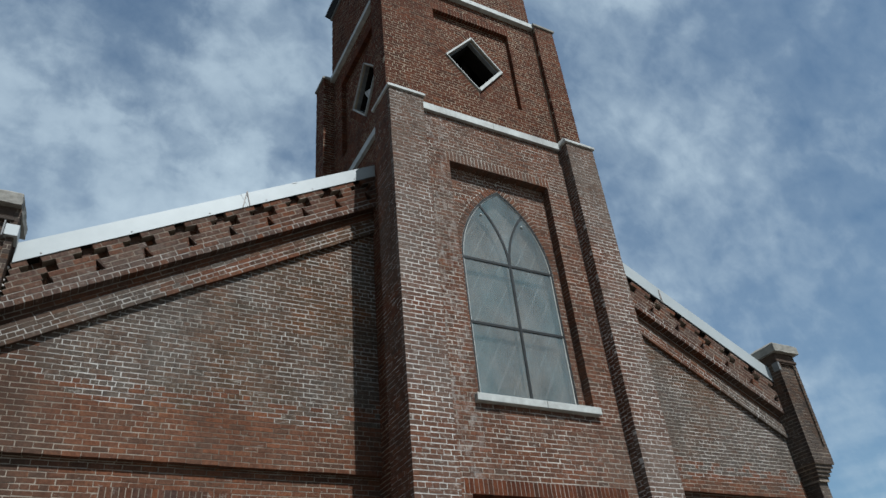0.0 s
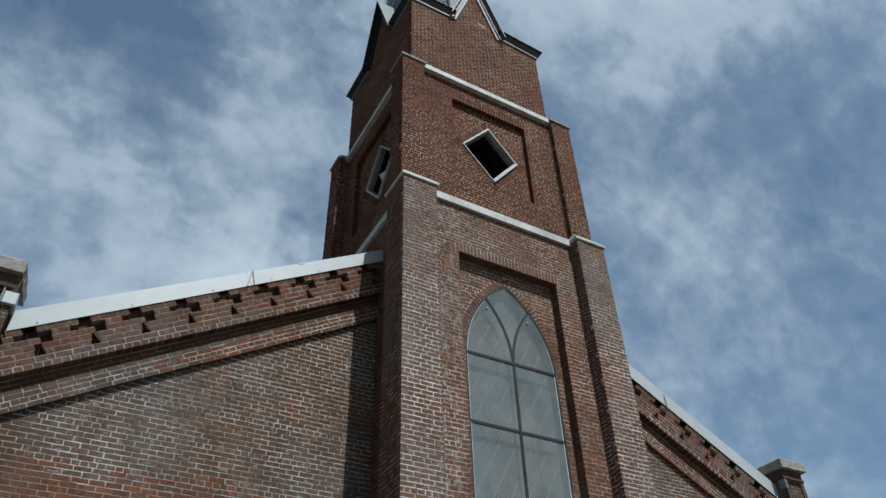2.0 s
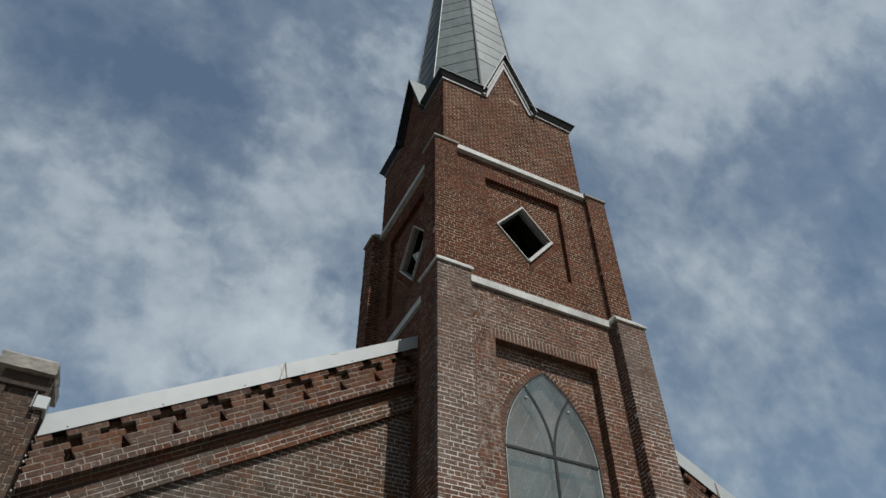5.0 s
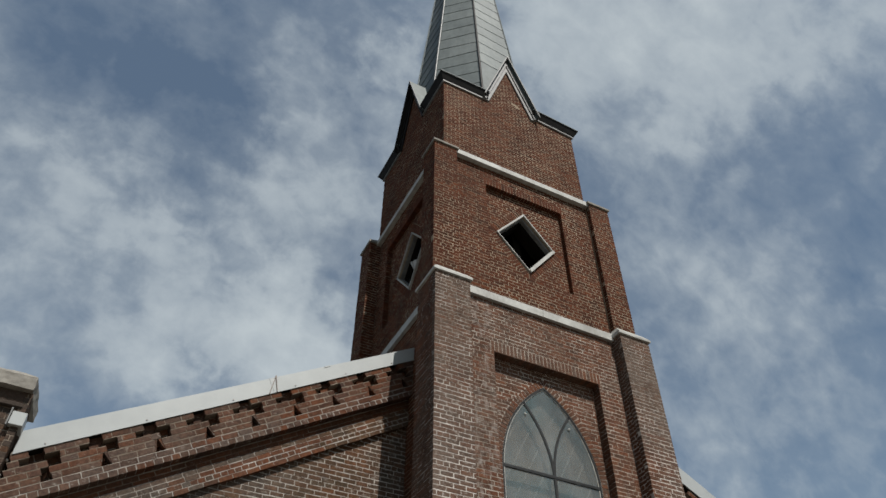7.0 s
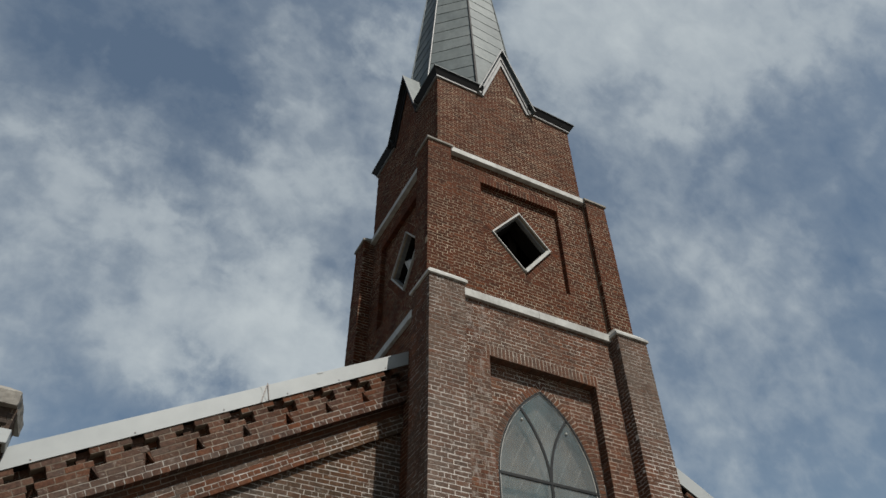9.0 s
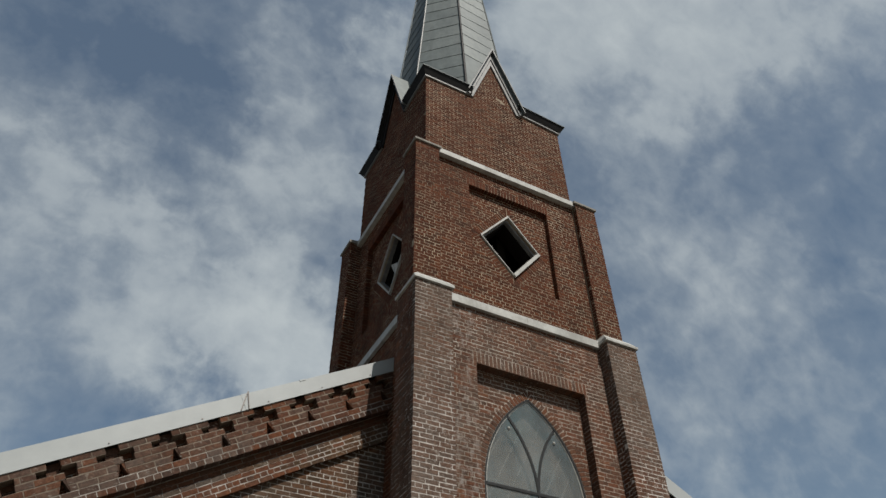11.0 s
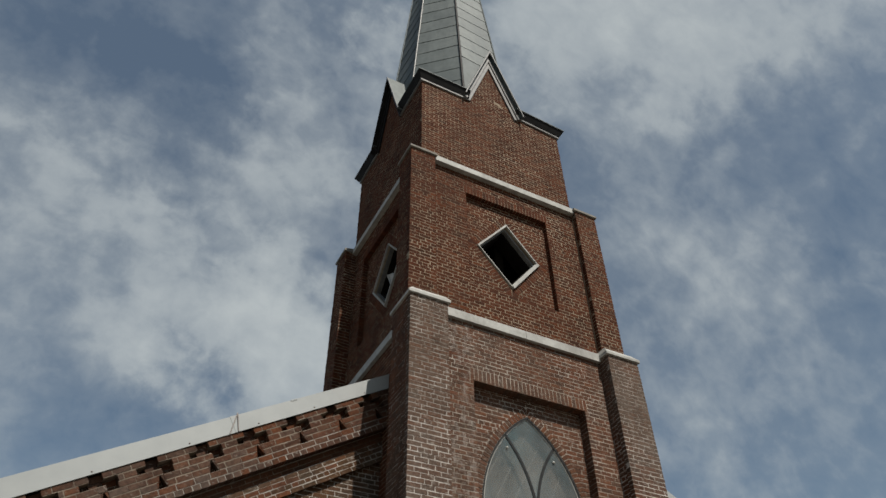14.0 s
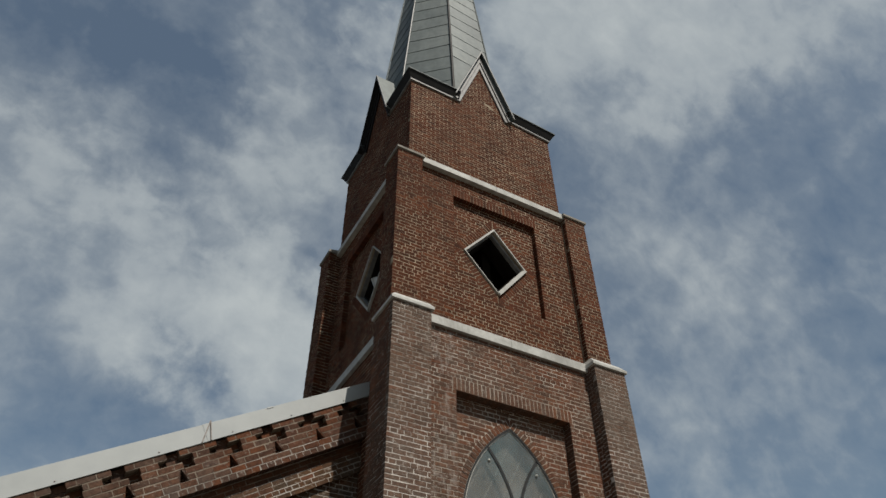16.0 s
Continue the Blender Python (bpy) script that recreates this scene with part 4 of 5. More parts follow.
def cornice():
    v = 0.625
    for k, (f, h) in enumerate(FACES_C):
        # level eaves either side of the gable
        for s in (-1, 1):
            ends = [(-h, Z_EAVE), (-v, Z_EAVE)] if s < 0 else [(v, Z_EAVE), (h, Z_EAVE)]
            for nm, lo, hi, out, mat, lab in (("bed_mould", -0.022, 0.03, 0.04, M_TRIM, "pale grey moulding under the eave"),
                                              ("eave_gutter", 0.032, 0.195, 0.14, M_NEAR_BLACK, "metal gutter with a sloping face, near black for its underside's shade"),
                                              ("gutter_lip", 0.197, 0.216, 0.15, M_SPIRE, "bright metal gutter edge")):
                bm = bmesh.new()
                rings = []
                for (u, z), outer in ((ends[0], s < 0), (ends[1], s > 0)):
                    ring = []
                    for n, dz in ((-0.05, lo), (-0.05, hi), (out, hi), (out, lo)):
                        if nm == "eave_gutter" and n == out and dz == lo:
                            n = 0.05
                        ring.append(bm.verts.new(f.at(u + (s * n if outer else 0), z + dz + (0.09 if k == 0 and s > 0 and not outer else 0), n)))
                    rings.append(ring)
                for i in range(4):
                    bm.faces.new([rings[0][i], rings[0][(i + 1) % 4], rings[1][(i + 1) % 4], rings[1][i]])
                bm.faces.new(rings[0])
                bm.faces.new(rings[1])
                part(nm, bm, mat, tower, lab)
        # steep rakes of the gablet
        path = [(-v, Z_EAVE - 0.02), (0, Z_PEAK), (v, Z_EAVE - 0.02)]
        for nm, lo, hi, n0, n1, mat, lab in (("rake_bed", -0.03, 0.05, -0.05, 0.04, M_TRIM, "pale moulding up the gablet"),
                                             ("rake_board", 0.052, 0.135, -0.05, 0.07, M_TRIM, "pale grey board up the gablet"),
                                             ("rake_edge", 0.137, 0.16, -1.35, 0.165, M_SPIRE, "grey metal gablet roof")):
            for s in (-1, 1):
                bm = bmesh.new()
                sweep(bm, f, path, lo, hi, n0, n1)
                # keep one slope only
                geom = bm.verts[:] + bm.edges[:] + bm.faces[:]
                bmesh.ops.bisect_plane(bm, geom=geom, plane_co=f.at(0, 0), plane_no=f.u * -s, clear_outer=True)
                bmesh.ops.holes_fill(bm, edges=bm.edges[:])
                # left gablet's boards swap to near black, as painted shade
                part(nm, bm, M_NEAR_BLACK if k == 1 and (s < 0 or nm != "rake_edge") else mat, tower, lab if k != 1 else "")
        for s in (-1, 1):
            bm = bmesh.new()
            sweep(bm, f, path, 0.14, 0.168, 0.15, 0.172)
            bmesh.ops.bisect_plane(bm, geom=bm.verts[:] + bm.edges[:] + bm.faces[:], plane_co=f.at(0, 0), plane_no=f.u * -s, clear_outer=True)
            bmesh.ops.holes_fill(bm, edges=bm.edges[:])
            # same painted shade on the left gablet's rear drip
            part("rake_drip", bm, M_NEAR_BLACK if k == 1 and s < 0 else M_TRIM, tower, "metal drip edge")


cornice()


def gablet_patch():
    """A thin smear of pale cement over a few bricks."""
    f = FACES_C[0][0]
    for u, v, w, h in ((0.16, 18.02, 0.10, 0.05), (0.25, 17.95, 0.06, 0.035)):
        bm = bmesh.new()
        pts = [(u + w * math.cos(a) * (1 + 0.18 * math.sin(3 * a + u * 9)), v + h * math.sin(a) * (1 + 0.2 * math.cos(2 * a)) - 0.25 * w * math.cos(a)) for a in (radians(24 * i) for i in range(15))]
        slab(bm, f, pts, [], -0.004, 0.004)
        part("cement_smear", bm, M_MORTAR_TOWER, tower, "pale cement smear on the gablet")


gablet_patch()

# ---------------------------------------------------------------- spire
SPIRE_BASE, SPIRE_TIP, SPIRE_R, SPIRE_X, SPIRE_Y = 17.7, 38.0, 1.73, -0.05, 2.28
SPIRE_TURN = 25.5
spire = new("spire")
spire.parent = tower
spire["label"] = "tall eight-sided spire in lapped grey sheet metal"


def spire_ring(z, grow=0.0):
    r = SPIRE_R * (SPIRE_TIP - z) / (SPIRE_TIP - SPIRE_BASE) + grow
    return [Vector((SPIRE_X + r * math.sin(radians(SPIRE_TURN + 45 * i)), SPIRE_Y - r * math.cos(radians(SPIRE_TURN + 45 * i)), z)) for i in range(8)]


def build_spire():
    step = 0.58
    z = SPIRE_BASE
    rest = bmesh.new()
    while z < SPIRE_TIP - 0.4:
        lo, hi = spire_ring(z, 0.015), spire_ring(z + step + 0.03, 0.004)
        back_lo, back_hi = spire_ring(z, -0.004), spire_ring(z + step + 0.03, -0.01)
        for i in range(8):
            j = (i + 1) % 8
            near = z < 25.5
            tall = i == 7 and z < SPIRE_BASE + 4 * step - 0.1
            if tall and z > SPIRE_BASE + 0.1:
                continue
            bm = bmesh.new() if near else rest
            sag = Vector((0, 0, rng.uniform(-0.024, 0.024)))
            up, back_up = (spire_ring(z + 4 * step + 0.03, 0.004), spire_ring(z + 4 * step + 0.03, -0.01)) if tall else (hi, back_hi)
            a = [bm.verts.new(p) for p in (lo[i] + sag, lo[j] - sag, up[j], up[i])]
            b = [bm.verts.new(p) for p in (back_lo[i] + sag, back_lo[j] - sag, back_up[j], back_up[i])]
            bm.faces.new(a)
            bm.faces.new(b[::-1])
            for p in range(4):
                q = (p + 1) % 4
                bm.faces.new([a[p], b[p], b[q], a[q]])
            if near:
                part("metal_sheet", bm, M_SPIRE, spire)
        z += step
    part("upper_sheets", rest, M_SPIRE, spire)
    # rolled ridges
    for i in range(8):
        bm = bmesh.new()
        a, b = spire_ring(SPIRE_BASE, 0.03)[i], spire_ring(SPIRE_TIP - 0.3, 0.02)[i]
        way = (b - a).normalized()
        out = Vector((a.x - SPIRE_X, a.y - SPIRE_Y, 0)).normalized()
        side = way.cross(out).normalized()
        rings = []
        for p, r in ((a, 0.032 if i == 7 else 0.019), (b, 0.010)):
            rings.append([bm.verts.new(p + side * r * math.cos(t) + out * r * math.sin(t)) for t in (radians(60 * q) for q in range(6))])
        for q in range(6):
            bm.faces.new([rings[0][q], rings[0][(q + 1) % 6], rings[1][(q + 1) % 6], rings[1][q]])
        bm.faces.new(rings[0])
        bm.faces.new(rings[1])
        part("ridge_roll", bm, M_NEAR_BLACK if i == 7 else (M_TRIM if i == 6 else M_SPIRE), spire, "near-black ridge seam" if i == 7 else "rolled metal ridge seam")
    # skirt from the square eave in to the eight sides
    bm = bmesh.new()
    h, d, z0 = 1.72, 1.63, Z_EAVE + 0.15
    base = [bm.verts.new((x, 2.2 + y, z0)) for x, y in ((-h, -d), (h, -d), (h, d), (-h, d))]
    top = [bm.verts.new((x * 0.62, 2.2 + y * 0.62, z0 + 0.75)) for x, y in ((-h, -d), (h, -d), (h, d), (-h, d))]
    for i in range(4):
        bm.faces.new([base[i], base[(i + 1) % 4], top[(i + 1) % 4], top[i]])
    bm.faces.new(top)
    bm.faces.new(base[::-1])
    part("eave_skirt", bm, M_SPIRE, spire)


build_spire()

# ---------------------------------------------------------------- gable walls either side of the tower
WING_Y = 1.515
RAKE = math.atan2(10.274 - 7.258, -1.898 + 7.018)
COPE_X, COPE_Z = -7.018, 7.258           # coping's lower edge at its foot
PIER_X0, PIER_X1, PIER_Y = 7.05, 7.63, 1.08
LEDGE_Z, JOIN_Z = 4.90, 5.60
RIGHT_X, RIGHT_Z, RIGHT_RAKE = 7.20, 7.268, math.atan(0.5575)   # the other side's coping is a little flatter
FRIEZE = 0.0840                          # raked frieze's course


def rake_z(x):
    """Height of the coping's lower edge."""
    if x > 0:
        return RIGHT_Z + (RIGHT_X - x) * math.tan(RIGHT_RAKE)
    return COPE_Z + (x - COPE_X) * math.tan(RAKE)


def join_z(x):
    """Height at which the repointed wall begins: an uneven line."""
    return JOIN_Z - (0.4 if x > 0 else 0.0) + 0.22 * max(0.0, -5.4 - x) + 0.16 * noise.noise(Vector((x * 0.8, 3.1, 0.0))) + 0.10 * noise.noise(Vector((x * 4.0, 7.7, 0.0)))


def gable_wall(sgn):
    name = "gable_wall_left" if sgn < 0 else "gable_wall_right"
    wall = thing(name, "weathered brick half-gable wall with corbelled raking cornice", "wall", kind="structure")
    m = Masonry()
    ledge = LEDGE_Z + (0.1 if sgn > 0 else 0.0)
    fr = Frame((0, WING_Y, 0), (1, 0, 0))
    x0, x1 = (-7.06, -1.9) if sgn < 0 else (1.9, 7.06)
    zr = rake_z
    # mortar core
    bm = bmesh.new()
    off = 0.12
    line = [(x0 + (x1 - x0) * i / 26, join_z(x0 + (x1 - x0) * i / 26)) for i in range(27)]
    slab(bm, fr, line + [(x1, zr(x1) + off), (x0, zr(x0) + off)], [], -0.38, -0.0029)
    old = bmesh.new()
    slab(old, fr, [(x0, ledge + 0.012), (x1, ledge + 0.012)] + line[::-1], [], -0.38, -0.0029)
    box_in(old, fr, x0, x1, 0, ledge + 0.02, -0.38, -0.0979)
    # raked courses hang from the coping line
    rake = RAKE if sgn < 0 else RIGHT_RAKE
    t = math.tan(rake)
    if sgn < 0:
        rf = Frame((COPE_X, WING_Y, COPE_Z), (math.cos(RAKE), 0, math.sin(RAKE)), (-math.sin(RAKE), 0, math.cos(RAKE)))
        run = (0.0, 5.15 / math.cos(RAKE))
        ends = lambda v: (v * t, run[1] + v * t)
    else:
        rf = Frame((RIGHT_X, WING_Y, RIGHT_Z), (math.cos(rake), 0, -math.sin(rake)), (math.sin(rake), 0, math.cos(rake)))
        run = (-5.32 / math.cos(rake), 0.0)
        ends = lambda v: (run[0] - v * t, run[1] - v * t)
    c = COURSE
    f_out, s1_out, s2_out, b_out = 0.180, 0.012, 0.05, 0.068
    d = FRIEZE
    f_low = -7 * d - 0.012
    s_low = f_low - 3 * c
    b_low = s_low - 3 * c

    def strip(v0, v1, out, deep=0.3, into=None):
        a0, a1 = ends(v0)
        b0, b1 = ends(v1)
        slab(into or bm, rf, [(a0, v0), (a1, v0), (b1, v1), (b0, v1)], [], -deep, out - 0.0029)
    unit = 0.655                         # three bricks: the teeth repeat

    def frieze_spans(v):
        a, b = ends(v)
        row = int(round((-0.012 - v) / d - 0.5 + 1e-6))
        gaps = []
        k0 = math.floor(min(a, b) / unit) - 1
        for k in range(k0, k0 + int(abs(b - a) / unit) + 4):
            mid = k * unit + (0.245 if sgn < 0 else 0.538)
            if row == 0:
                gaps.append((mid - 0.082, mid + 0.078))
            elif row == 1:
                gaps.append((mid - 0.20, mid + 0.235))
            elif row == 2:
                gaps.append((mid + 0.085, mid + 0.225))
            elif row == 3:
                gaps.append((mid, mid + 0.085))
            elif row == 4:
                gaps.append((mid - 0.024, mid + 0.098))
        return without(a, b, gaps)
    # mortar between the toothed bricks, course by course
    strip(f_low + 0.014, -0.012 - 5 * d, f_out)
    strip(f_low, f_low + 0.014, s1_out)
    strip(-0.012 - 5 * d, 0.12, f_out - 0.155)
    # darker mortar here puts the pockets' shade into the colour
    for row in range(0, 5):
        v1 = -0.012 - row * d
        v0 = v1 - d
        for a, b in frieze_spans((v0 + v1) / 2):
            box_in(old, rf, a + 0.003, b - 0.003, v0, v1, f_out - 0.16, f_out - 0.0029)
    # dark mortar again, for the shade under the overhanging frieze
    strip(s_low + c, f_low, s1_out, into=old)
    part("lower_core", old, M_MORTAR_OLD_SHADE, wall, "dark weathered mortar, also painted shade in the frieze's pockets and recess")
    strip(s_low, s_low + c, s2_out)
    strip(b_low + 0.012, s_low, b_out)
    part("wall_core", bm, M_MORTAR, wall, "pale lime mortar")
    frieze = lay(-0.012 - 5 * d, -0.012, lambda v: frieze_spans(v), course=d, module=unit / 3, header_every=0, joint=0.0135)
    red = Masonry()
    frieze += lay(f_low, -0.012 - 5 * d, lambda v: [ends(v)], course=d, module=unit / 3, first=1, header_every=2, joint=0.013)
    # lime has dulled the bricks near the foot and in the lowest courses
    dull = [-r[2] / (7 * d) * 0.55 + 0.45 * max(0.0, 1 - abs(r[0]) / 1.5) + rng.uniform(-0.30, 0.30) > 0.48 for r in frieze]
    red.add(rf.moved(n=f_out), [r for r, q in zip(frieze, dull) if not q], 0.16, single=True)
    limed = Masonry()
    limed.add(rf.moved(n=f_out), [r for r, q in zip(frieze, dull) if q], 0.16, single=True)
    # in each pocket one brick is set back
    lo_u, hi_u = min(ends(0)), max(ends(0))
    for k in range(math.floor(lo_u / unit), math.ceil(hi_u / unit) + 1):
        mid = k * unit + (0.245 if sgn < 0 else 0.538)
        if lo_u + 0.25 < mid < hi_u - 0.25:
            red.add(rf.moved(n=f_out - 0.075 + rng.uniform(-0.012, 0.012)), [(mid - 0.088, mid + 0.052, -0.012 - 2 * d + 0.004, -0.012 - d - 0.003)], 0.13, single=True)
            red.add(rf.moved(n=f_out - 0.085 + rng.uniform(-0.01, 0.01)), [(mid - 0.085, mid + 0.08, -0.012 - d + 0.004, -0.014)], 0.06, single=True)
            # the lower pockets narrow upwards between cut bricks
            v_lo, v_mid, v_hi = -0.012 - 5 * d, -0.012 - 4 * d, -0.012 - 3 * d
            for cut in ([(mid - 0.024, v_lo), (mid + 0.034, v_hi), (mid, v_hi), (mid, v_mid), (mid - 0.024, v_mid)],
                        [(mid + 0.098, v_lo), (mid + 0.098, v_mid), (mid + 0.085, v_mid), (mid + 0.085, v_hi), (mid + 0.046, v_hi)]):
                chip = bmesh.new()
                slab(chip, rf, cut, [], f_out - 0.12, f_out - 0.006)
                part("cut_brick", chip, M_FRIEZE1, wall)
    # bricks at the back of the pockets
    dusky = Masonry()
    dusky.add(rf.moved(n=f_out - 0.15), lay(-0.012 - 5 * d, -0.012, lambda v: [ends(v)], course=d, module=unit / 3, header_every=0), 0.03)
    # redder bricks in the recess course: its shade is put into their tone
    dusky.add(rf.moved(n=s1_out), lay(s_low + c, f_low, lambda v: [ends(v)], header_every=0), 0.06)
    m.add(rf.moved(n=s2_out), lay(s_low, s_low + c, lambda v: [ends(v)], header_every=0), 0.06)
    # the lowest band is dulled by lime but for a redder stretch
    band_rows = lay(b_low, s_low, lambda v: [ends(v)], first=0, header_every=2)
    clean = [1.7 + rng.uniform(-0.5, 0.5) < abs(r[0]) < 3.9 + rng.uniform(-0.6, 0.6) for r in band_rows]
    red.add(rf.moved(n=b_out), [r for r, q in zip(band_rows, clean) if q], 0.06)
    m.add(rf.moved(n=b_out), [r for r, q in zip(band_rows, clean) if not q], 0.06)

    # main field
    def field(v):
        foot_x, foot_z = (-COPE_X, COPE_Z) if sgn < 0 else (RIGHT_X, RIGHT_Z)
        lim = foot_x - (v - foot_z - b_low / math.cos(rake)) / t
        lim = min(7.06, lim + 0.05)
        if lim < 1.95:
            return []
        return [(-lim, -1.9)] if sgn < 0 else [(1.9, lim)]
    wall_rows = lay(ledge, 10.2, field, header_every=7)
    edge = lambda u: join_z(u) + 0.1 + rng.uniform(-0.25, 0.3)
    reddish = [r[2] < edge(r[0]) for r in wall_rows]
    m.add(fr, [r for r, q in zip(wall_rows, reddish) if not q], 0.06)
    red.add(fr, [r for r, q in zip(wall_rows, reddish) if q], 0.1)
    # lower wall, set back under the ledge, with a flat arch of upright bricks
    low = fr.moved(n=-0.095)
    cx = -4.75 if sgn < 0 else 4.75

    def lower(v):
        return without(x0, x1, [(cx - 0.78, cx + 0.78)] if 4.40 < v < 4.60 else [])
    red.add(low, lay(3.6, ledge, lower, header_every=7), 0.06)
    red.link_single(M_FRIEZE1, wall, 170)
    limed.link_single(M_LIMED1, wall)
    m.link_joined("brickwork", M_WING, wall, "weathered brown-red bricks in pale mortar")
    dusky.link_joined("pocket_brickwork", M_WING_RED, wall, "bricks at the back of the cornice pockets and, toned for shade, in the recess")
    red.link_joined("lower_brickwork", M_WING_RED, wall, "redder, less weathered bricks above the ledge")
    rows = []
    for i in range(21):
        u = cx - 0.775 + i * 0.0738
        rows.append((u + 0.005, u + 0.069, 4.405, 4.595))
    s = Masonry()
    s.add(low, rows, 0.06, single=True)
    s.link_single(M_FRIEZE1, wall)
    # added near-black strip: shade under the coping as colour
    bm = bmesh.new()
    a0, a1 = ends(-0.011)
    lo_v = -0.011 if sgn < 0 else 0.0
    slab(bm, rf, [(a0, lo_v), (a1, lo_v), (a1, lo_v + (0.009 if sgn < 0 else 0.026)), (a0, lo_v + (0.009 if sgn < 0 else 0.026))], [], -0.4, f_out - 0.002)
    part("coping_board", bm, M_SHADEWOOD, wall, "added near-black strip for the shade under the coping")
    # white metal coping in lengths, lapped
    lengths = [(0.0, 3.34), (3.34, 5.96)] if sgn < 0 else [(0.0, 3.62), (3.62, 6.05)]
    for i, (a, b) in enumerate(lengths):
        bm = bmesh.new()
        cf = rf
        v0 = 0.0 if sgn < 0 else 0.04
        deep_at = lambda u: 0.252 - 0.0075 * u if sgn < 0 else 0.305   # the left one tapers
        v1 = deep_at((a + b) / 2)
        lap = 0.0035 * i
        if sgn < 0:
            ua, ub = a, b + (0.004 if i == 0 else 0)
            ca = (ua + (v0 * t if i == 0 else 0), ub + (v0 * t if i == 1 else 0), ub + (v1 * t if i == 1 else 0), ua + (v1 * t if i == 0 else 0))
        else:
            ua, ub = -b, -a
            ca = (ua - (v0 * t if i == 1 else 0), ub - (v0 * t if i == 0 else 0), ub - (v1 * t if i == 0 else 0), ua - (v1 * t if i == 1 else 0))
        n1, n0 = f_out + 0.011 + lap, -0.45
        slab(bm, cf, [(ca[0], v0), (ca[1], v0), (ca[2], deep_at(b) + lap), (ca[3], deep_at(a) + lap)], [], n0, n1)
        # drip lip along the lower edge
        slab(bm, cf, [(ca[0], v0 - 0.012), (ca[1], v0 - 0.012), (ca[1], v0 + 0.004), (ca[0], v0 + 0.004)], [], n1 - 0.004, n1 + 0.003)
        coping = part("coping", bm, M_COPING, wall, "white sheet-metal coping")
        if sgn < 0 and i == 1:
            bm = bmesh.new()
            box_in(bm, rf, a + 0.93, a + 1.03, deep_at(a + 1.0) - 0.016, deep_at(a + 1.0) + 0.010, n1 - 0.05, n1 + 0.006)
            bevelled(bm, 0.004, 1)
            part("coping_clip", bm, M_COPING, coping, "small bent metal clip")
        if sgn < 0:
            for q in range(3):
                bm = bmesh.new()
                bmesh.ops.create_uvsphere(bm, u_segments=8, v_segments=5, radius=0.011, matrix=rf.matrix(a + 0.35 + q * (b - a - 0.5) / 2.4, 0.025, n1))
                part("nail", bm, M_IRON, coping, "rusty nail head")
    return wall


wing_left = gable_wall(-1)
wing_right = gable_wall(1)


